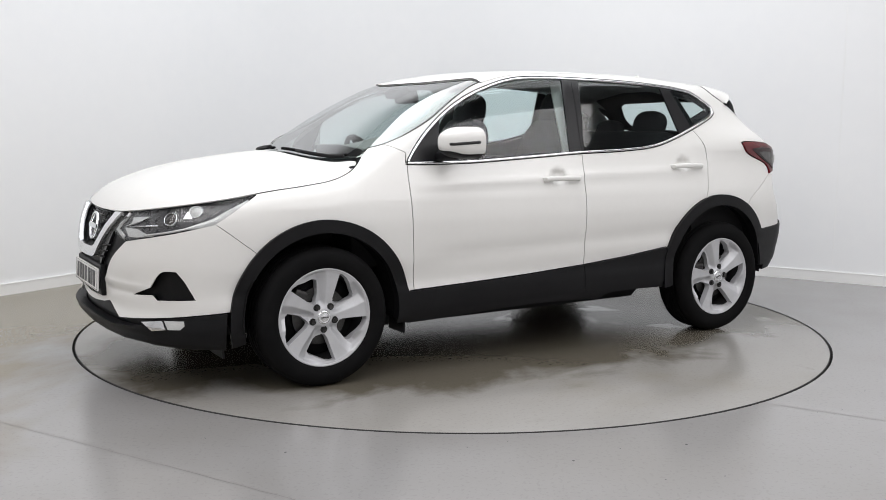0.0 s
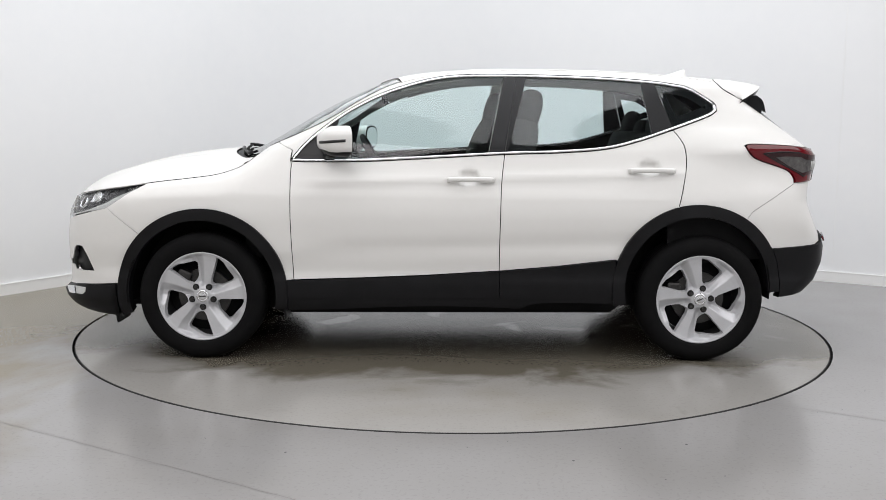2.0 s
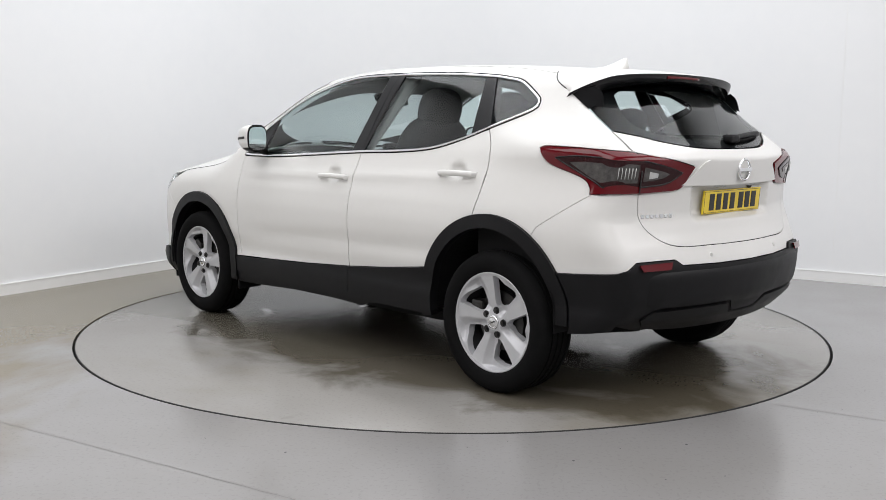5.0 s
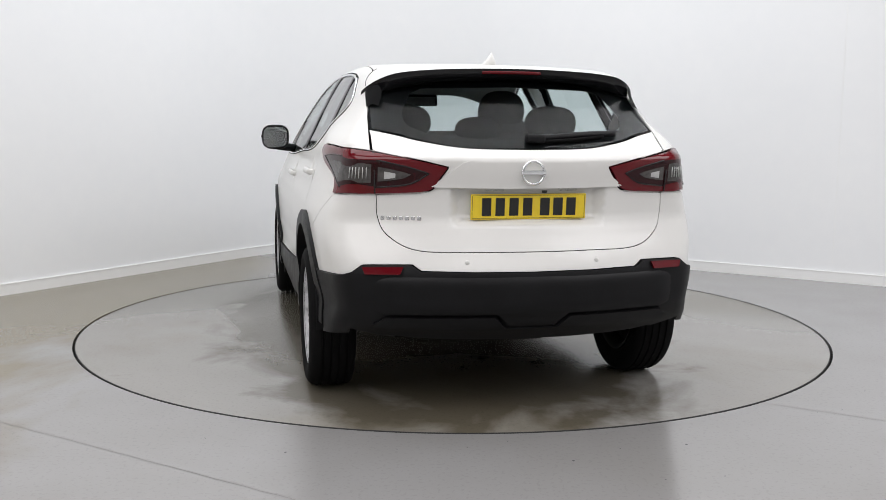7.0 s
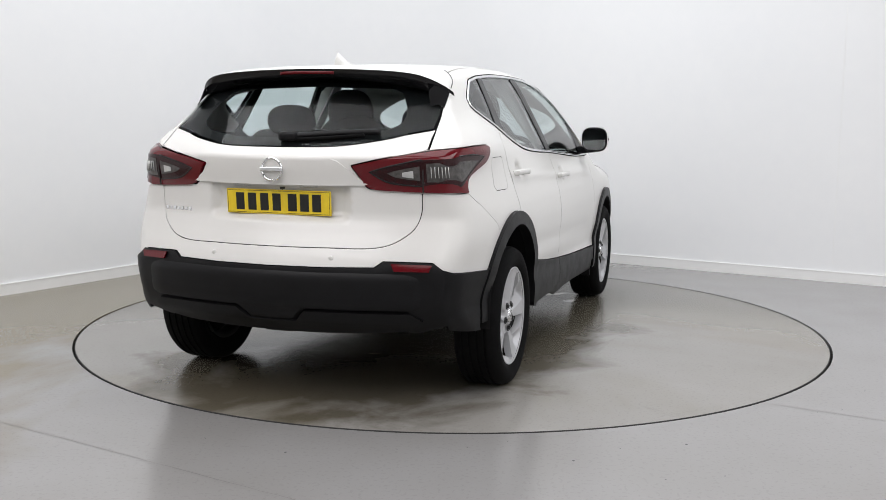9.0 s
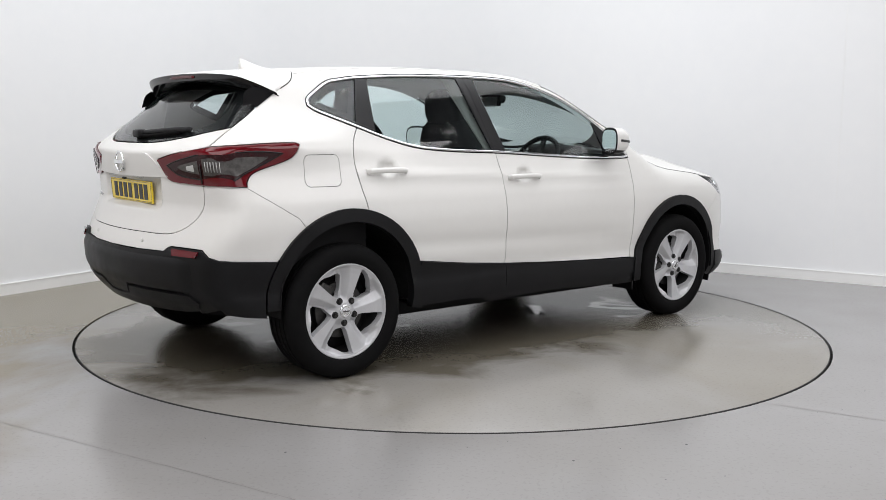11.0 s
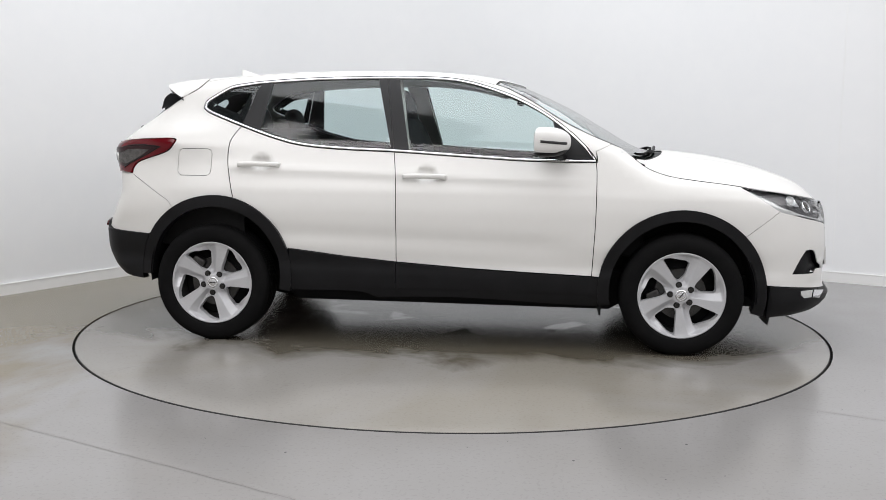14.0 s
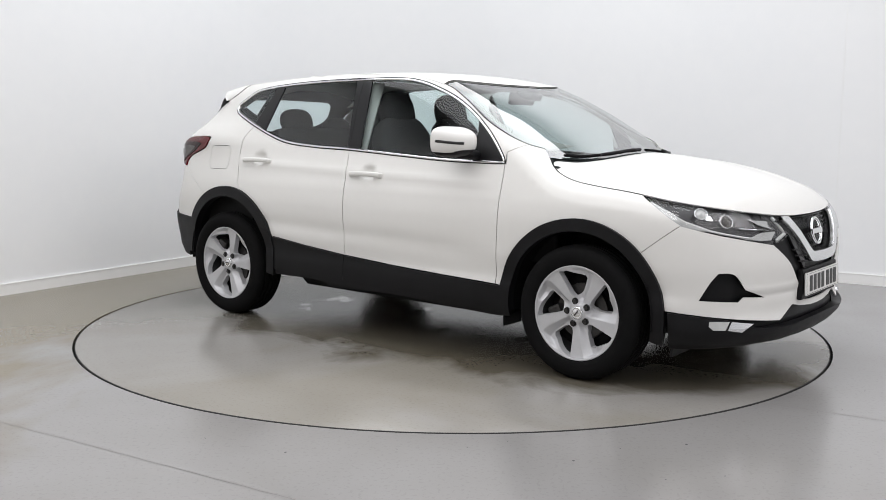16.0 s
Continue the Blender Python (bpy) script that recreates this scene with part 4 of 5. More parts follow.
# tail
glass_low = curve(np.vstack([rear_pts((0, 1.147), (.26, 1.152), (.44, 1.178), (.54, 1.203)), put("R", tail_edge3)[-1:]]))
half = np.vstack([glass_low, put("R", tail_edge3)[::-1], rear_pts((.5, 1.475), (.3, 1.487), (0, 1.492))])
rear_window = panel("rear_window", "R", mirror_loop(half), GLASS_TAIL, car, "dark tinted rear window", off=-.003, edge=.004, gap=.003, step=.05)
top_r, low_r = put("R", lamp_top3), put("R", lamp_low3)
tip_y = lambda pts: np.abs(lay("R", pts)[:, 1])
half = np.vstack([glass_low, rear_pts((.648, 1.19), (.652, 1.142)), top_r[tip_y(top_r) < .648], low_r[tip_y(low_r) < .636], curve(rear_pts((.638, .955), (.632, .86), (.592, .786), (.478, .730), (.25, .724), (0, .723)))])


def plate_hollow(p):
    """The shallow hollow in which the number plate sits."""
    a, z = np.abs(p[:, 1]), p[:, 2]
    return -.036 * np.clip((.345 - a) / .04, 0, 1) * np.clip((z - .832) / .03, 0, 1) * np.clip((1.0 - z) / .015, 0, 1) * (p[:, 0] < -1.5)


tailgate = panel("tailgate", "R", mirror_loop(half), PAINT, car, "", step=.02, wave=plate_hollow, gap=.0028)
# Dark strip behind the tailgate's lower seam, added for the gap's shade.
foot = lay("R", curve(rear_pts((.636, .94), (.632, .86), (.592, .786), (.478, .730), (.25, .724), (0, .723), (-.25, .724), (-.478, .730), (-.592, .786), (-.632, .86), (-.636, .94))), -.010)
ribbon("rubber_seal", foot, grad(foot), .020, .002, RUBBER, tailgate, "black strip behind the shut line, for the shade in the gap")
arch_rr = put("R", lay("S", arch_part(AR, AR[2], arch_r0, arch_angle(AR, -1.672, .608))))
side_low = low_r[(tip_y(low_r) > .632) & (low_r[:, 1] < .962)]
edge_low = np.vstack([put("R", lay("S", curve([(-1.672, .608), (-1.85, .618), (-1.95, .626)]))), rear_pts((.745, .640), (.70, .672), (.503, .676), (.467, .650), (.25, .646), (0, .645))])
half = np.vstack([curve(rear_pts((.638, .952), (.632, .86), (.592, .786), (.478, .730), (.25, .724), (0, .723)))[::-1], side_low, put("R", lay("S", bump_seam_r)), arch_rr, edge_low])
rear_bumper = panel("rear_bumper", "R", mirror_loop(half), PAINT, car, "", step=.04, gap=.0009)
arch_rb = put("R", lay("S", arch_part(AR, AR[2], arch_angle(AR, -1.672, .608), 184, 12)))
half = np.vstack([edge_low[::-1], arch_rb, put("R", lay("S", curve([(-1.735, .345), (-1.83, .355), (-1.9, .368)]))), curve(rear_pts((.74, .392), (.62, .362), (.5, .345), (.25, .337), (0, .337)))])
def bumper_wave(p):
    z, a = p[:, 2], np.abs(p[:, 1])
    return np.where((z < .47) & (a < .60), -.018 * np.clip((.47 - z) / .02, 0, 1) * np.clip((.60 - a) / .03, 0, 1) * np.clip((a - .10 - .5 * (z - .40)) / .03, 0, 1), 0) * (p[:, 0] < -1.7)
panel("bumper_cladding", "R", mirror_loop(half), PLASTIC, rear_bumper, "black plastic lower bumper", off=.012, edge=.05, gap=.001, step=.03, wave=bumper_wave)
core = mirror_loop(np.vstack([rear_pts((0, .632), (.44, .634)), rear_pts((.60, .628), (.655, .624)), curve(rear_pts((.668, .61), (.662, .54), (.645, .478))), rear_pts((.60, .465), (.38, .466), (.150, .466), (.098, .410), (0, .408))]))


def core_wave(p):
    """The rounded shoulder along the top and the ends of the bumper's middle."""
    up, end = np.clip((p[:, 2] - .588) / .044, 0, 1), np.clip((np.abs(p[:, 1]) - .58) / .088, 0, 1)
    return -.014 * up ** 2 - .012 * end ** 2 - .006 * np.clip((.50 - p[:, 2]) / .05, 0, 1) ** 2


panel("bumper_core", "R", core, PLASTIC, rear_bumper, "raised black middle of the bumper", off=.022, edge=.014, gap=0, step=.015, wave=core_wave)
tray = mirror_loop(np.vstack([rear_pts((0, .398), (.11, .400), (.160, .452), (.38, .452), (.60, .450), (.645, .415)), curve(rear_pts((.60, .372), (.45, .354), (.2, .346), (0, .346)))]))
panel("diffuser", "R", tray, PLASTIC, rear_bumper, "black lower diffuser", off=.022, edge=.02, gap=0, step=.03)
for sgn in (1, -1):
    panel("reflector", "R", rear_pts((.69, .664), (.53, .669), (.545, .638), (.68, .636)), RED, rear_bumper, "red bumper reflector", off=.024, edge=.008, gap=0, step=.02, sgn=sgn)
    parking = lay("R", rear_pts((.282, .684)))[0]
    part("parking_sensor", lathe([(.001, .004), (.0085, .004), (.010, .002), (.0105, -.006)], 20), PAINT, rear_bumper, "", True).matrix_basis = pose(parking[0], parking[1] * sgn, parking[2], 0, 0, 90)
# ---- wheels ----
def lug(bm, r, a, y):
    """A wheel bolt in its dark hole."""
    m = Matrix.Translation((r * math.cos(a), y, r * math.sin(a))) @ Matrix.Rotation(math.pi / 2, 4, "X")
    bmesh.ops.create_cone(bm, cap_ends=True, segments=6, radius1=.0105, radius2=.009, depth=.012, matrix=m)


def rim_depth(p):
    """How far the wheel's face stands out at places (x, z) on it: blades with a ridge, folded down on one flank."""
    r = np.hypot(p[:, 0], p[:, 1])
    a = np.degrees(np.arctan2(p[:, 1], -p[:, 0]))
    turn = (a - 78) % 72 - 13.5
    base = np.interp(r, [0, .04, .065, .10, .19, .215, .226, .235], [-.010, -.010, -.018, -.014, -.007, -.003, .001, -.004])
    # blade: flat next to the long window edge, then folded down to the short edge of the next window
    edge = np.interp(r, [.05, .10, .17, .21], [14, 16, 17, 19])
    fade = np.clip((r - .045) / .03, 0, 1) * np.clip((.226 - r) / .012, 0, 1)
    drop = .026 * np.clip((turn - edge) / 12, 0, 1) * np.clip((52 - turn) / 14, 0, 1)
    return base - drop * fade


def build_wheel():
    """A wheel whose outer side looks along +y; its axle is the y axis."""
    w = new("wheel")
    tagged(w, "five-spoke silver alloy wheel with a black tyre")
    g = []
    y = .060
    for k in range(4):
        c = .048 - k * .036
        g += [(.335, c + .011), (.335, c + .005), (.328, c + .004), (.328, c - .004), (.335, c - .005), (.335, c - .011)]
    prof = [(.230, .078), (.236, .092), (.248, .100), (.275, .108), (.300, .106), (.318, .097), (.328, .083), (.334, .066)] + g + [(.333, -.086), (.322, -.100), (.290, -.108), (.250, -.098), (.230, -.085)]
    part("tyre", lathe(prof, 72), RUBBER, w, "black road tyre", True).data.set_sharp_from_angle(angle=radians(50))
    rim = part("rim", lathe([(.226, .090), (.232, .094), (.2365, .093), (.2375, .088), (.236, .080), (.226, .074)], 72), ALLOY, w, "silver alloy rim", True)
    part("barrel", lathe([(.2255, .076), (.216, .05), (.206, .0), (.200, -.02), (.205, -.08), (.228, -.09)], 72), BARREL, w, "shaded inner barrel", True)
    outer = arc(0, 0, .2285, 0, 360 - 360 / 96, 96)
    holes = []
    for k in range(5):
        pts = []
        for ang, r in ((91.5, .220), (88.0, .2225), (80, .215), (54, .190), (50, .179), (50.5, .152), (53, .112), (58, .098), (70, .082), (79, .082), (86, .100)):
            t = math.radians(ang + 72 * k)
            pts.append((-r * math.cos(t), r * math.sin(t)))
        holes.append(join(line(*pts, pts[0])))
    v, f = fill(outer, holes, .0045)
    deep = rim_depth(v)
    verts = [np.column_stack([v[:, 0], .088 + deep, v[:, 1]])]
    faces = [tuple(t[::-1]) for t in f]
    base = len(v)
    for h in holes:
        d = rim_depth(h)
        mid = h.mean(0)
        low = mid + (h - mid) * .93
        verts += [np.column_stack([h[:, 0], .088 + d, h[:, 1]]), np.column_stack([low[:, 0], .088 + d - .034, low[:, 1]])]
        m = len(h)
        faces += [(base + i, base + (i + 1) % m, base + m + (i + 1) % m, base + m + i) for i in range(m)]
        base += 2 * m
    face = mesh("spokes", np.vstack(verts), faces, ALLOY, w, "five broad twisted silver spokes")
    bm = bmesh.new()
    bm.from_mesh(face.data)
    bmesh.ops.recalc_face_normals(bm, faces=bm.faces)
    bm.to_mesh(face.data)
    bm.free()
    face.data.set_sharp_from_angle(angle=radians(58))
    part("hub_cap", lathe([(.001, .0865), (.020, .086), (.0225, .0845), (.024, .086), (.031, .084), (.034, .079), (.035, .065)], 36), SATIN, w, "round silver hub cap", True)
    part("cap_mark", block(.036, .003, .006, (0, .087, 0), .001, Matrix.Rotation(radians(25), 4, "Y")), STEEL, w)
    for k in range(5):
        a = radians(180 - 77 - 72 * k)
        c = (.059 * math.cos(a), .059 * math.sin(a))
        hole = lathe([(.0005, .0762), (.0145, .0762), (.0165, .0775), (.0175, .072)], 20)
        bmesh.ops.translate(hole, vec=(c[0], 0, c[1]), verts=hole.verts)
        nut = part("bolt_hole", hole, INK, w, "dark bolt recess", True)
        bm = bmesh.new()
        lug(bm, .059, a, .078)
        part("wheel_bolt", bm, STEEL, w)
    part("brake_disc", lathe([(.03, .030), (.075, .030), (.078, .024), (.140, .024), (.141, .004), (.03, .004)], 48), STEEL, w, "worn steel brake disc", True).data.set_sharp_from_angle(angle=radians(30))
    part("caliper", block(.075, .06, .11, (.135, .025, .03), .015), STEEL, w, "grey brake caliper")
    part("dust_shield", lathe([(.02, -.012), (.195, -.012), (.198, -.02)], 48), TRIM, w, "dark shield behind the brake", True)
    return w


wheel = build_wheel()
wheel.parent = car
HUB_Y = .783
wheel.matrix_basis = pose(1.322, HUB_Y, .335, 0, -23, 0)
for x, s, spin in ((-1.322, 1, -1), (1.322, -1, 27), (-1.322, -1, -27)):
    w = copy_thing(wheel, pose(x, HUB_Y * s, .335, 0, 0, 0 if s > 0 else 180) @ pose(0, 0, 0, 0, spin, 0))
    w.parent = car

# wheel housings, underbody
for sgn in (1, -1):
    for c, r in ((AF, .40), (AR, .392)):
        bm = bmesh.new()
        rings = []
        for y in (.868, .70, .52):
            rings.append([bm.verts.new((c[0] + r * math.cos(a), y * sgn, c[1] + r * math.sin(a))) for a in np.radians(np.linspace(-8, 188, 40))])
        for a, b in zip(rings, rings[1:]):
            for i in range(39):
                bm.faces.new((a[i], a[i + 1], b[i + 1], b[i]))
        bm.faces.new(rings[-1])
        part("wheel_housing", bm, TRIM, car, "black wheel housing liner")
    part("mud_flap", block(.012, .20, .10, (1.80, .70 * sgn, .225), .004, Matrix.Rotation(radians(8), 4, "Y")), PLASTIC, car, "small black deflector before the wheel")
    part("mud_flap", block(.012, .16, .07, (.885, .78 * sgn, .245), .004), PLASTIC, car, "small black deflector at the sill's end")
under = [(-1.90, .34), (-1.70, .30), (-.95, .24), (-.9, .20), (.95, .19), (1.0, .22), (1.75, .23), (2.05, .25), (2.05, .40), (.95, .42), (-.9, .42), (-1.9, .46)]
bm = bmesh.new()
rows = [[bm.verts.new((x, y, z)) for x, z in under] for y in (-.55, .55)]
bm.faces.new(rows[0]), bm.faces.new(rows[1])
for i in range(len(under)):
    j = (i + 1) % len(under)
    bm.faces.new((rows[0][i], rows[0][j], rows[1][j], rows[1][i]))
bmesh.ops.recalc_face_normals(bm, faces=bm.faces)
part("underbody", bm, TRIM, car, "dark underbody and drivetrain")
part("cabin_floor", block(1.80, 1.62, .05, (0, 0, .36), .01), TRIM, car, "dark carpeted cabin floor")
part("luggage_floor", block(.85, 1.10, .04, (-1.48, 0, .66), .01), TRIM, car, "dark luggage floor")
for x in (-1.322, 1.322):
    part("axle", tube([(x, -.72, .33), (x, .72, .33)], .035, 12), TRIM, car, "dark axle beam", True)
    for s in (1, -1):
        part("spring_strut", tube([(x, .58 * s, .30), (x - .02, .54 * s, .62)], .045, 12), TRIM, car, "dark suspension strut", True)

# ---- door handles, mirrors, seams ----
def handle(x0, x1, z, sgn, parent, lock):
    pts = curve([(x0, z - .006), (x0 - .03, z), ((x0 + x1) / 2, z + .002), (x1 + .03, z), (x1, z - .004)])
    base = lay("S", pts)
    lift = np.interp(np.linspace(0, 1, len(base)), [0, .12, .5, .88, 1], [.004, .024, .034, .024, .004])
    ob = ribbon("door_handle", base + [0, 1, 0] * lift[:, None], np.tile([0, 1.0, 0], (len(base), 1)), .027, .008, PAINT, parent, "white pull handle", sgn=sgn)
    if lock:
        p = lay("S", [(x1 + .215, z)])[0]
        part("key_lock", lathe([(.001, .012), (.006, .012), (.007, .009)], 16), STEEL, ob, "round key lock", True).matrix_basis = pose(p[0], (p[1] + .028) * sgn, p[2])


doors = [o for o in car.children if o.name.startswith("front_door") or o.name.startswith("rear_door")]
for o in doors:
    s = 1 if np.mean([v.co.y for v in o.data.vertices]) > 0 else -1
    if o.name.startswith("front"):
        handle(.030, -.220, .962, s, o, s < 0)
    else:
        handle(-.922, -1.172, 1.016, s, o, False)


def shell(name, center, size, power, mat, parent, label, sgn, keep=None, n=28):
    """A rounded pod; keep drops the faces whose middle it refuses."""
    bm = bmesh.new()
    bmesh.ops.create_uvsphere(bm, u_segments=n * 2, v_segments=n, radius=1)
    bmesh.ops.delete(bm, geom=[f for f in bm.faces if f.calc_center_median().x < 0], context="FACES")
    for v in bm.verts:
        d = [abs(c) ** power for c in v.co]
        k = sum(d) ** (-1 / power)
        c = v.co * k
        x = 2 * max(c.x, 0) - 1
        yy = center[1] + size[1] * c.y
        v.co = Vector((center[0] + size[0] * x - .38 * (yy - .94), yy, center[2] + size[2] * c.z * (1 - .14 * max(x, 0))))
    if keep:
        bmesh.ops.delete(bm, geom=[f for f in bm.faces if not keep(f.calc_center_median())], context="FACES")
    for v in bm.verts:
        v.co.y *= sgn
    bmesh.ops.recalc_face_normals(bm, faces=bm.faces)
    return part(name, bm, mat, parent, label, True)


for o in doors:
    if not o.name.startswith("front"):
        continue
    s = 1 if np.mean([v.co.y for v in o.data.vertices]) > 0 else -1
    c, size = (.615, .925, 1.160), (.075, .090, .078)
    cap = shell("mirror_cap", c, size, 3.0, PAINT, o, "white door mirror cap", s, lambda m: m.z > 1.104)
    shell("mirror_base", (.615, .923, 1.152), (.070, .084, .074), 3.0, PLASTIC, o, "black lower mirror shell", s)
    part("mirror_arm", tube([(.66, .80 * s, 1.085), (.64, .85 * s, 1.092), (.61, .91 * s, 1.10)], .026, 12), PLASTIC, o, "black mirror foot", True)
    bm = bmesh.new()
    ring = []
    for a in np.linspace(0, 2 * math.pi, 33)[:-1]:
        yy = .925 + .079 * np.sign(math.cos(a)) * abs(math.cos(a)) ** .6
        ring.append(bm.verts.new((.5355 - .38 * (yy - .94), yy * s, 1.158 + .067 * np.sign(math.sin(a)) * abs(math.sin(a)) ** .6)))
    bm.faces.new(ring)
    part("mirror_glass", bm, MIRROR, o, "mirror glass in a black rim")
    bm = bmesh.new()
    rim_ = []
    for x_, k_ in ((.546, .985), (.537, .965), (.5395, .88)):
        for a in np.linspace(0, 2 * math.pi, 33)[:-1]:
            yy = .925 + k_ * .089 * np.sign(math.cos(a)) * abs(math.cos(a)) ** .6
            rim_.append(bm.verts.new((x_ - .38 * (yy - .94), yy * s, 1.158 + k_ * .076 * np.sign(math.sin(a)) * abs(math.sin(a)) ** .6)))
    for r_ in range(2):
        for i_ in range(32):
            bm.faces.new((rim_[r_ * 32 + i_], rim_[r_ * 32 + (i_ + 1) % 32], rim_[(r_ + 1) * 32 + (i_ + 1) % 32], rim_[(r_ + 1) * 32 + i_]))
    bmesh.ops.recalc_face_normals(bm, faces=bm.faces)
    part("mirror_bezel", bm, PLASTIC, o, "black bezel round the mirror glass", True)
    pts, outs = [], []
    for u in np.radians(np.linspace(80, 6, 24)):
        z = 1.152 + .012 * (1 - math.sin(u))
        w = abs((z - c[2]) / size[2])
        d = np.array([abs(math.sin(u)) ** (2 / 3) * np.sign(math.sin(u)), abs(math.cos(u)) ** (2 / 3)]) * (1 - w ** 3) ** (1 / 3)
        yy = c[1] + size[1] * d[1]
        pts.append((c[0] + size[0] * (2 * d[0] - 1) - .38 * (yy - .94), yy, z))
        outs.append((math.sin(u), math.cos(u), 0))
    pts = np.array(pts) + np.array(outs) * .001
    ribbon("indicator", pts, np.array(outs), .014, .003, INK, cap, "thin dark indicator strip", sgn=s)

# dark strips behind the shut lines, added for the shade in the gaps
for sgn in (1, -1):
    for pts, w, low in ((hood_cut, .034, -.009), (door_front, .03, -.022), (gap_b, .022, -.030), (door_rear, .018, -.026)):
        p = lay("S", pts, low)
        ribbon("rubber_seal", p, grad(p), w, .002, RUBBER, car, "black strip behind the shut line, for the shade in the gap", sgn=sgn)

    # Dark line laid over the bonnet's gap, with the gap's shade as its colour.
    p = lay("S", hood_cut[3:], .0004)
    ribbon("bonnet_joint", p, grad(p), .0055, .0008, RUBBER, bonnet, "dark joint along the bonnet's edge", sgn=sgn)

# ---- spoiler ----
def strip(a, b, n=6, bulge=0.0, up=(0, 0, 1)):
    """Rows of places between two lines of equal length."""
    t = np.linspace(0, 1, n)
    return [a * (1 - k) + b * k + np.array(up) * bulge * 4 * k * (1 - k) for k in t]


def loft(rows):
    rows = np.array(rows)
    n, m, _ = rows.shape
    faces = [(i * m + j, i * m + j + 1, (i + 1) * m + j + 1, (i + 1) * m + j) for i in range(n - 1) for j in range(m - 1)]
    return rows.reshape(-1, 3), faces


def mirrored(half):
    return np.vstack([half[::-1] * [1, -1, 1], half[1:]])


root = lay("T", curve([(-1.48, 0), (-1.475, .2), (-1.455, .40), (-1.43, .56)]), .001)
root = mirrored(np.vstack([root, lay("S", curve([(-1.436, 1.49), (-1.468, 1.452), (-1.52, 1.42), (-1.564, 1.394)]), .001)]))
m = len(root)
lip = curve([(-1.748, 0, 1.494), (-1.745, .2, 1.491), (-1.728, .38, 1.483), (-1.702, .50, 1.470), (-1.670, .565, 1.450), (-1.620, .615, 1.422), (-1.566, .646, 1.393)], 30)
k = np.linspace(0, len(lip) - 1, (m + 1) // 2).round().astype(int)
lip = mirrored(lip[k])
low = lip + [.016, 0, -.034]
low[np.abs(low[:, 1]) > .6] = (lip + [.004, 0, -.004])[np.abs(low[:, 1]) > .6]
back = []
for p in low:
    y = np.clip(p[1], -.60, .60)
    z = 1.452 - .20 * y * y
    x = float(rear_line(np.array(z))) + .27 * y * y
    back.append((x - .004 if abs(p[1]) < .6 else p[0] + .01, y if abs(p[1]) < .6 else p[1], z if abs(p[1]) < .6 else p[2] - .01))
back = np.array(back)
v, f = loft(strip(root, lip, 8, .006))
spoiler = mesh("roof_spoiler", v, [q[::-1] for q in f], PAINT, car, "white roof spoiler")
v, f = loft([lip, (lip + low) / 2 + [-.003, 0, 0], low])
mesh("spoiler_edge", v, [q[::-1] for q in f], GLOSS, spoiler, "black trailing edge")
v, f = loft(strip(low, back, 5, -.008))
mesh("spoiler_underside", v, [q[::-1] for q in f], GLOSS, spoiler, "gloss black spoiler underside")
for sgn in (1, -1):
    a = lay("S", curve([(-1.564, 1.394), (-1.62, 1.356), (-1.672, 1.320)], 4), .004)
    b = np.array(curve([(-1.60, .628, 1.412), (-1.645, .612, 1.388), (-1.685, .612, 1.335)], 4))
    c = np.array(curve([(-1.66, .585, 1.42), (-1.70, .575, 1.39), (-1.715, .590, 1.325)], 4))
    v, f = loft([a, b, c])
    mesh("spoiler_fin", v * [1, sgn, 1], f if sgn > 0 else [q[::-1] for q in f], PRINT, spoiler, "black fin at the window's edge")
stop = np.array([(x - .0035, y, z) for y in np.linspace(-.135, .135, 15) for x, z in [(-1.7465 + .08 * y * y + .005, 1.477 - .10 * y * y)]])
ribbon("stop_lamp", stop, np.tile([-1.0, 0, -.2], (len(stop), 1)), .014, .004, RED, spoiler, "red high stop lamp")

seam = lay("S", curve([(-1.428, 1.500), (-1.468, 1.452), (-1.53, 1.414)]), .0015)
for sgn in (1, -1):
    ribbon("spoiler_joint", seam, grad(seam), .005, .0015, INK, spoiler, "dark joint at the spoiler's root", sgn=sgn)
    edge3 = np.vstack([lay("S", curve(screen_side[:, [0, 2]]), .001)])
    ribbon("screen_seal", edge3, grad(edge3), .004, .001, RUBBER, windscreen, "black rubber seal of the windscreen", sgn=sgn)
top3 = lay("T", np.vstack([roof_front, roof_front[::-1][1:] * [1, -1]]), .001)
ribbon("screen_seal", top3, grad(top3), .005, .001, RUBBER, windscreen, "black rubber seal of the windscreen")

# aerial fin
bm = bmesh.new()
secs = [(-1.225, .004, .003), (-1.27, .024, .010), (-1.32, .032, .028), (-1.365, .032, .048), (-1.395, .026, .060), (-1.402, .020, .058), (-1.408, .018, .02)]
rows = []
z0 = 1.545
for x, w, hgt in secs:
    zb = float(lay("T", [(x, 0)])[0][2]) - .004
    rows.append([bm.verts.new((x - (.0 if k in (0, 4) else .012 * hgt / .066), y, zb + z)) for k, (y, z) in enumerate([(w, 0), (w * .7, hgt * .35), (0, hgt + .004), (-w * .7, hgt * .35), (-w, 0)])])
for a, b in zip(rows, rows[1:]):
    for i in range(4):
        bm.faces.new((a[i], a[i + 1], b[i + 1], b[i]))
bm.faces.new(rows[0]), bm.faces.new(rows[-1])
bmesh.ops.recalc_face_normals(bm, faces=bm.faces)
part("aerial_fin", bm, PAINT, car, "white shark-fin aerial", True)

# ---- tailgate details ----
garnish = mirror_loop(np.vstack([curve(rear_pts((0, 1.107), (.20, 1.105), (.262, 1.100))), rear_pts((.292, 1.090), (.418, .990)), curve(rear_pts((.418, .990), (.2, .986), (0, .985)))]))
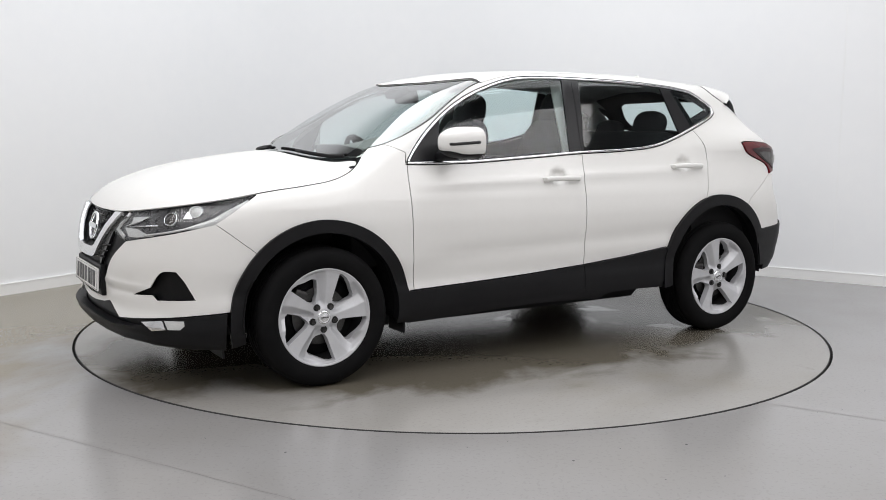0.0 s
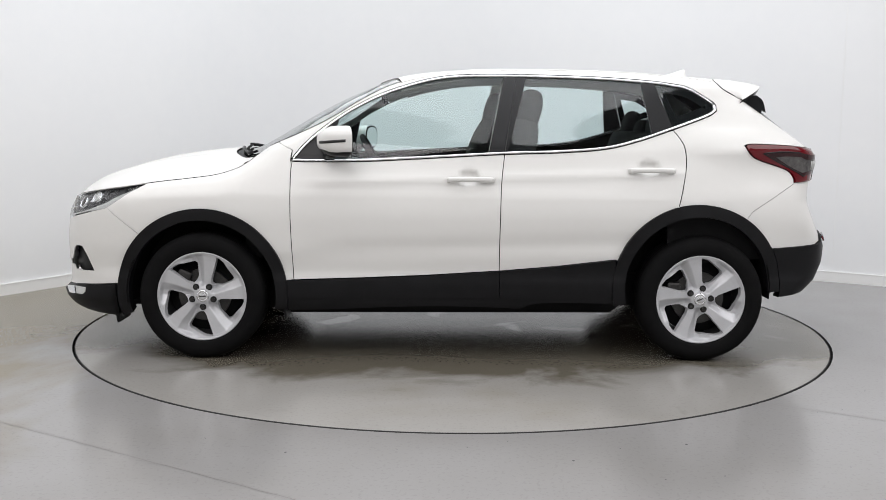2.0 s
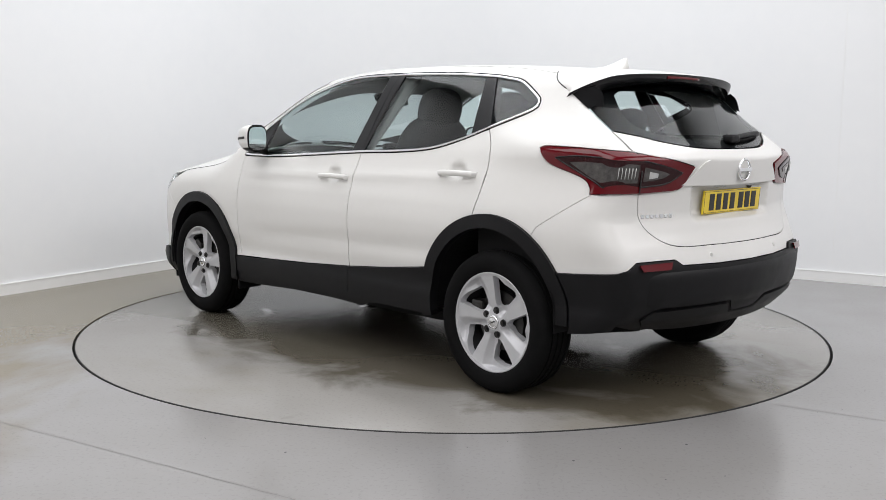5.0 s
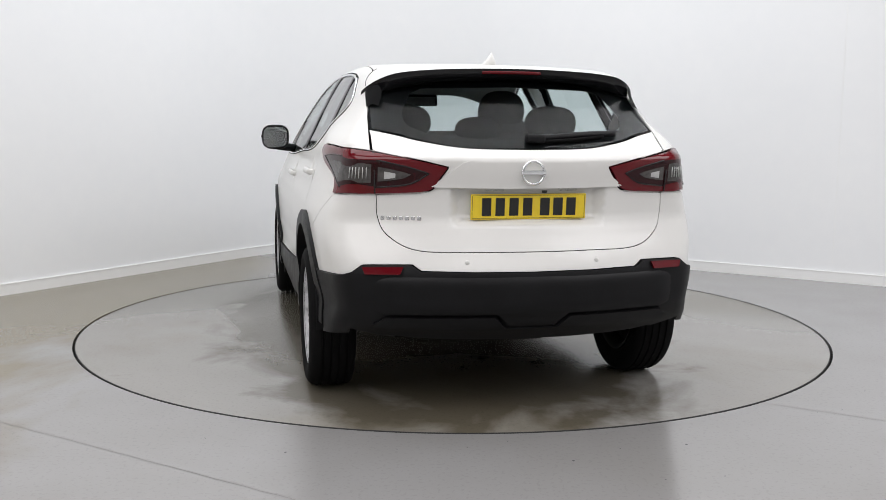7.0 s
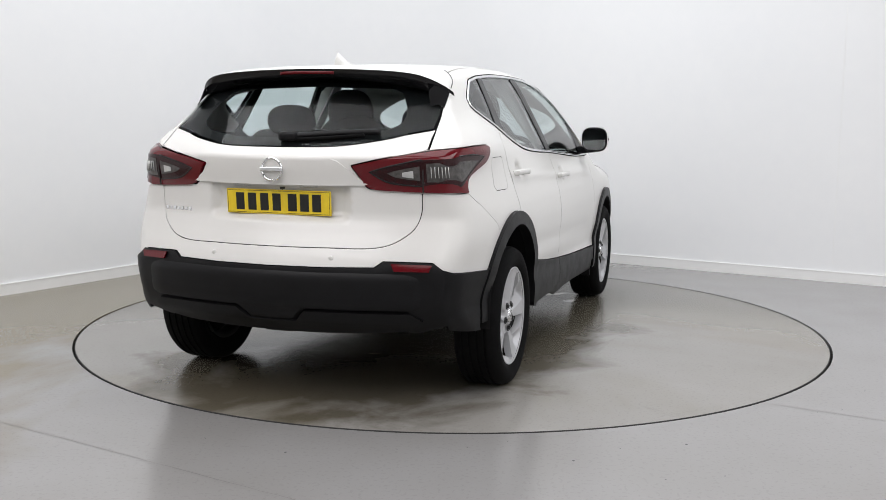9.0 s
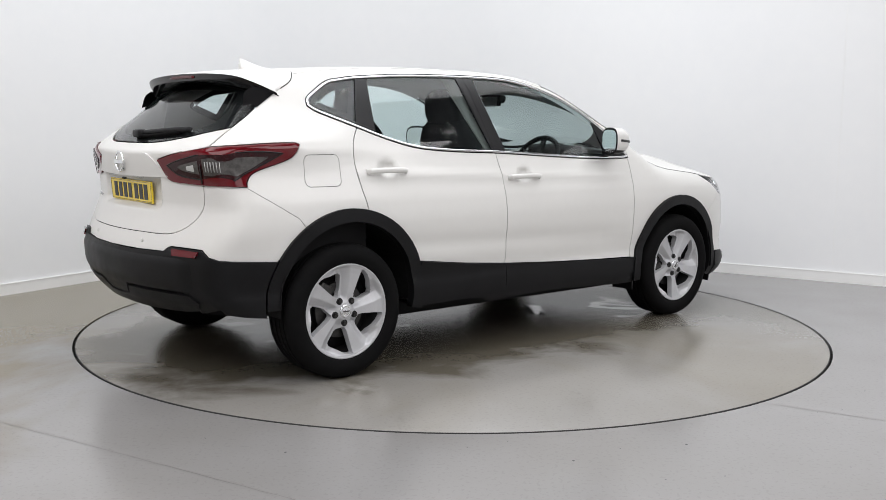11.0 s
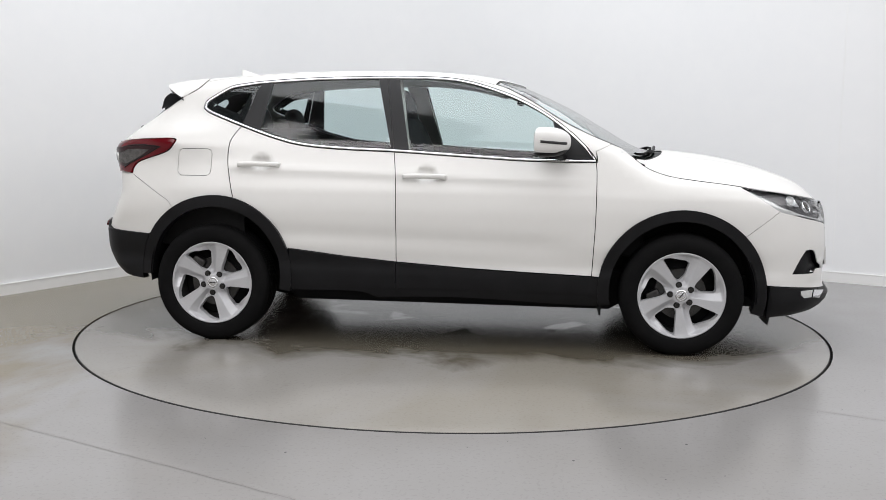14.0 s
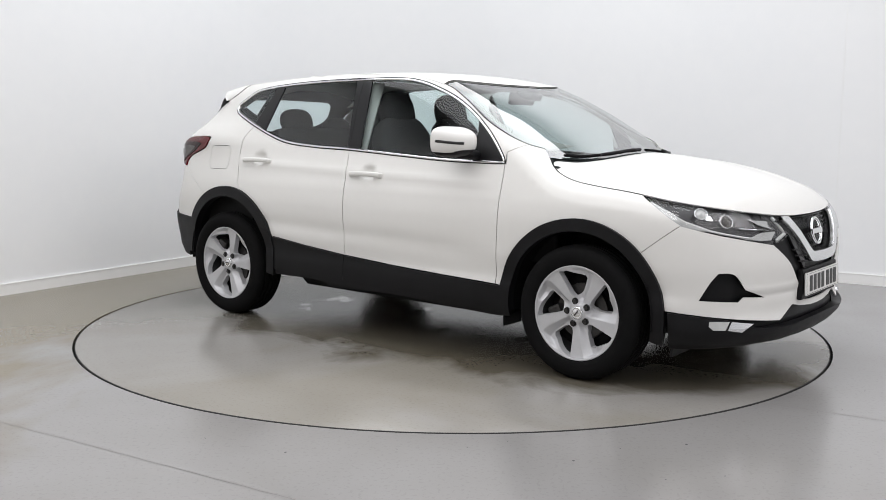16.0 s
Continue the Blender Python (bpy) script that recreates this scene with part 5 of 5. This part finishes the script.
panel("tailgate_trim", "R", garnish, PAINT, tailgate, "raised white band over the number plate", off=.008, edge=.012, gap=0, step=.03)


def flat_plate(name, w, hgt, at, turn, mat, parent, label, bars):
    """A number plate with plain bars for its characters; it faces +x before turning."""
    ob = part(name, block(.010, w, hgt, (0, 0, 0), .004), mat, parent, label)
    ob.matrix_basis = pose(*at) @ turn
    for y, bw in bars:
        part("plate_mark", block(.003, bw, hgt * .70, (.0055, y, 0), .0008), INK, ob)
    for y, z, ww, hh in ((0, hgt / 2 - .006, w - .012, .0016), (0, -hgt / 2 + .006, w - .012, .0016), (w / 2 - .006, 0, .0016, hgt - .012), (-w / 2 + .006, 0, .0016, hgt - .012)):
        part("plate_border", block(.003, ww, hh, (.0045, y, z), .0004), INK, ob)
    return ob


bars = [(-.185, .040), (-.126, .040), (-.066, .040), (-.006, .040), (.070, .042), (.128, .042), (.186, .042)]
flat_plate("number_plate", .505, .108, (-2.0290, 0, .9075), pose(0, 0, 0, 0, 4, 180), YELLOW, tailgate, "yellow rear number plate with black bars", bars)
flat_plate("number_plate", .505, .110, (2.222, 0, .497), pose(0, 0, 0, 0, -3, 0), WHITE_PLATE, front_bumper, "white front number plate with dark bars", bars)
part("plate_holder", block(.03, .53, .15, (2.195, 0, .495), .01), PLASTIC, front_bumper, "black plate holder")
for sgn in (1, -1):
    part("plate_lamp", block(.02, .08, .012, (-2.058, .16 * sgn, .981), .003), LENS, tailgate, "small plate lamp")
part("rear_camera", lathe([(.001, .012), (.010, .010), (.012, 0)], 16, "z"), INK, tailgate, "small black reversing camera", True).matrix_basis = pose(-2.085, -.05, .978, 180, 0, 0)


def emblem(at, turn, r, parent):
    ob = part("emblem_ring", lathe([(r * .80, -.004), (r * .82, .004), (r * .91, .007), (r, .004), (r, -.004)], 40), CHROME, parent, "chrome ring emblem with a bar", True)
    ob.matrix_basis = pose(*at) @ turn
    part("emblem_bar", block(r * 2.05, .010, r * .36, (0, .004, 0), .003), CHROME, ob)


emblem((-2.086, 0, 1.052), pose(0, 0, 0, 0, 0, 90), .052, tailgate)
emblem((2.180, 0, .737), pose(0, 0, 0, 12, 0, -90), .070, grille)
for i in range(7):
    p = lay("R", rear_pts((.612 - i * .0245, .860)))[0]
    part("name_letter", block(.004, .017, .015 if i % 2 else .017, (p[0] - .002, p[1], p[2]), .0015, Matrix.Rotation(radians(-20), 4, "Z")), CHROME, tailgate, "small chrome plain mark" if i == 0 else "")
# rear wiper
hubp = lay("R", rear_pts((.0, 1.186)))[0]
rear_wiper = part("rear_wiper", block(.05, .085, .040, (hubp[0] - .015, -.035, 1.192), .014), PLASTIC, rear_window, "black rear wiper", True)
pts = lay("R", curve(rear_pts((-.0, 1.190), (-.15, 1.202), (-.30, 1.212), (-.415, 1.216))), .022)
ribbon("wiper_arm", pts, np.tile([-.8, 0, .6], (len(pts), 1)), .026, .010, PLASTIC, rear_wiper, "black wiper arm")
pts = lay("R", curve(rear_pts((-.03, 1.176), (-.2, 1.186), (-.36, 1.200))), .010)
ribbon("wiper_blade", pts, np.tile([-.8, 0, .6], (len(pts), 1)), .014, .008, RUBBER, rear_wiper, "rubber blade")
panel("tailgate_lining", "R", mirror_loop(np.vstack([rear_pts((0, 1.14), (.5, 1.17), (.62, 1.1), (.62, .75), (0, .73))])), TRIM, tailgate, "dark tailgate lining", off=-.05, edge=0, gap=0, step=.1)
panel("window_border", "R", inset(mirror_loop(np.vstack([glass_low, put("R", tail_edge3)[::-1], rear_pts((.5, 1.475), (.3, 1.487), (0, 1.492))])), .004), PRINT, rear_window, "black printed border of the glass", off=-.010, edge=0, gap=0, step=.05,
      holes=[mirror_loop(np.vstack([rear_pts((0, 1.185), (.26, 1.19), (.42, 1.212)), curve(rear_pts((.42, 1.212), (.49, 1.245), (.50, 1.30), (.45, 1.385))), rear_pts((.40, 1.405), (0, 1.415))]))])

# ---- bonnet end, wipers, grille mesh ----
for y0, y1 in ((.60, .06), (-.05, -.60)):
    ys = np.linspace(y0, y1, 9)
    xs = np.interp(np.abs(ys), [0, .30, .50, .665], [1.205, 1.178, 1.118, 1.04])
    pts = lay("T", np.stack([xs, ys], 1), .008)
    arm = ribbon("wiper_blade", pts, np.tile([.4, 0, .9], (len(pts), 1)), .016, .006, RUBBER, windscreen, "black windscreen wiper")
    pts = lay("T", np.stack([xs[:6] + .022, ys[:6]], 1), .014)
    ribbon("wiper_arm", pts, np.tile([.4, 0, .9], (len(pts), 1)), .016, .008, PLASTIC, arm, "black wiper arm")
hexes = bmesh.new()
for i in range(24):
    for j in range(10):
        y, z = -.36 + i * .031 + (j % 2) * .0155, .66 + j * .018
        if abs(y) > .145 + (z - .655) * 1.06 or z > .820:
            continue
        c = lay("N", n_pts((y, z)), -.028)[0]
        ring = []
        for k in range(6):
            a = math.pi / 3 * k
            ring.append((Vector((c[0], c[1] + .0165 * math.cos(a), c[2] + .0105 * math.sin(a))), Vector((c[0], c[1] + .0125 * math.cos(a), c[2] + .0072 * math.sin(a)))))
        fv = [(hexes.verts.new(o + Vector((.004, 0, 0))), hexes.verts.new(q + Vector((.004, 0, 0))), hexes.verts.new(q + Vector((-.012, 0, 0)))) for o, q in ring]
        for k in range(6):
            a, b = fv[k], fv[(k + 1) % 6]
            hexes.faces.new((a[0], b[0], b[1], a[1]))
            hexes.faces.new((a[1], b[1], b[2], a[2]))
tagged(part("grille_mesh", hexes, GLOSS, grille, "black honeycomb mesh"), kind="stuff")
for k in range(3):
    for sgn in (1, -1):
        z = .672 - k * .03
        pts = lay("N", n_pts((.34 - k * .03, z), (.27 - k * .03, z - .004), (.20 - k * .03, z - .012)), .002)
        ribbon("grille_slat", pts * [1, sgn, 1], np.tile([1.0, 0, 0], (3, 1)), .008, .006, GLOSS, grille, "gloss black slat")

# ---- cabin ----
def pod(center, size, power=3.2, tilt_deg=0, n=16):
    """A rounded cushion."""
    bm = bmesh.new()
    bmesh.ops.create_uvsphere(bm, u_segments=n * 2, v_segments=n, radius=1)
    turn = Matrix.Translation(center) @ Matrix.Rotation(radians(tilt_deg), 4, "Y")
    for v in bm.verts:
        k = sum(abs(c) ** power for c in v.co) ** (-1 / power)
        taper = 1 - .10 * max(v.co.z, 0)
        v.co = turn @ Vector((v.co.x * k * size[0], v.co.y * k * size[1] * taper, v.co.z * k * size[2]))
    return bm


def seat(y, x, parent, name="front_seat"):
    s = part(name, block(.52, .50, .16, (x + .28, y, .62), .06, None, 3), FABRIC, parent, "charcoal cloth seat", True)
    lean = Matrix.Rotation(radians(-18), 4, "Y")
    part("backrest", pod((x - .065, y, .93), (.10, .255, .38), 3.4, -18), FABRIC, s, "", True)
    part("headrest", pod((x - .185, y, 1.33), (.070, .140, .120), 2.8, -14), FABRIC, s, "", True)
    for d in (-.06, .06):
        part("headrest_post", tube([(x - .17, y + d, 1.20), (x - .18, y + d, 1.28)], .007, 8), STEEL, s)


seat(.37, -.25, car)
seat(-.37, -.10, car)
bench = part("rear_bench", block(.50, 1.24, .16, (-.72, 0, .64), .06, None, 3), FABRIC, car, "charcoal cloth rear bench", True)
part("backrest", block(.14, 1.24, .58, (-1.06, 0, .93), .05, Matrix.Rotation(radians(-20), 4, "Y"), 3), FABRIC, bench, "", True)
for y, w in ((.38, .27), (-.38, .27), (0, .24)):
    part("headrest", pod((-1.17, y, 1.262 if y else 1.225), (.05, w / 2, .082 if y else .06), 2.8, -16), FABRIC, bench, "", True)
    part("headrest_post", tube([(-1.15, y, 1.15), (-1.165, y, 1.22)], .012, 8), STEEL, bench)
part("parcel_shelf", block(.42, 1.12, .025, (-1.48, 0, 1.07), .01), TRIM, car, "dark parcel shelf")
prof = [(1.12, 1.04), (.98, 1.065), (.80, 1.07), (.66, 1.05), (.58, .98), (.58, .80), (.66, .62), (1.12, .5)]
bm = bmesh.new()
rows = [[bm.verts.new((x, y, z)) for x, z in prof] for y in (-.74, .74)]
bm.faces.new(rows[0]), bm.faces.new(rows[1])
for i in range(len(prof)):
    j = (i + 1) % len(prof)
    bm.faces.new((rows[0][i], rows[0][j], rows[1][j], rows[1][i]))
bmesh.ops.recalc_face_normals(bm, faces=bm.faces)
bmesh.ops.bevel(bm, geom=bm.edges[:], offset=.02, segments=2, profile=.6, affect="EDGES")
dash = part("dashboard", bm, TRIM, car, "dark soft dashboard", True)
part("instrument_hood", block(.16, .36, .07, (.66, -.37, 1.085), .03), TRIM, dash, "hood over the dials", True)
part("screen", block(.02, .24, .13, (.585, 0, .99), .01), GLOSS, dash, "dark centre screen")
part("centre_console", block(.9, .24, .22, (.10, 0, .58), .04), TRIM, car, "dark centre console", True)
tilt = Matrix.Translation((.48, -.37, 1.005)) @ Matrix.Rotation(radians(-62), 4, "Y")
ring = [tilt @ Vector((.185 * math.cos(a), .185 * math.sin(a), 0)) for a in np.linspace(0, 2 * math.pi, 41)[:-1]]
steering = part("steering_wheel", tube(ring, .016, 10, True), TRIM, car, "black steering wheel on the right-hand side", True)
bm = block(.12, .14, .04, (0, 0, 0), .03)
bmesh.ops.transform(bm, matrix=tilt, verts=bm.verts)
part("airbag_cover", bm, TRIM, steering, "", True)
for a in (0, 90, 180):
    bm = block(.12, .035, .02, (.12, 0, 0), .008)
    bmesh.ops.transform(bm, matrix=tilt @ Matrix.Rotation(radians(a - 90), 4, "Z"), verts=bm.verts)
    part("spoke", bm, TRIM, steering)
part("steering_column", tube([(.50, -.37, 1.0), (.75, -.37, .92)], .05, 12), TRIM, steering, "", True)
bm = block(.03, .25, .075, (.40, 0, 1.405), .02, Matrix.Rotation(radians(10), 4, "Y"))
inside_mirror = part("inside_mirror", bm, TRIM, windscreen, "black inside mirror", True)
part("mirror_face", block(.002, .22, .055, (.381, 0, 1.40), 0, Matrix.Rotation(radians(10), 4, "Y")), MIRROR, inside_mirror, "mirror glass")
part("sensor_box", block(.10, .14, .05, (.46, 0, 1.43), .02, Matrix.Rotation(radians(25), 4, "Y")), TRIM, windscreen, "black sensor box at the screen's top", True)
border = inset(mirror_top(np.vstack([roof_front[::-1], screen_side3[:, :2], screen_low])), .005)
panel("screen_border", "T", border, PRINT, windscreen, "black printed border of the glass", off=-.011, edge=0, gap=0, step=.06,
      holes=[inset(border, .012)])


def turn_at(t):
    """Degrees that the turntable has turned by, and the car's heading with it."""
    return 211.44 - 15.6076 * t + .406 * math.sin(t / 16 * math.pi)


def motions():
    steps = [i * .5 for i in range(33)]
    walk(turntable, [(t, pose(CX, CY, 0, 0, 0, turn_at(t))) for t in steps])
    walk(car, [(t, pose(CX, CY, 0, 0, 0, turn_at(t)) @ pose(.0158, .1396, 0)) for t in steps])


motions()
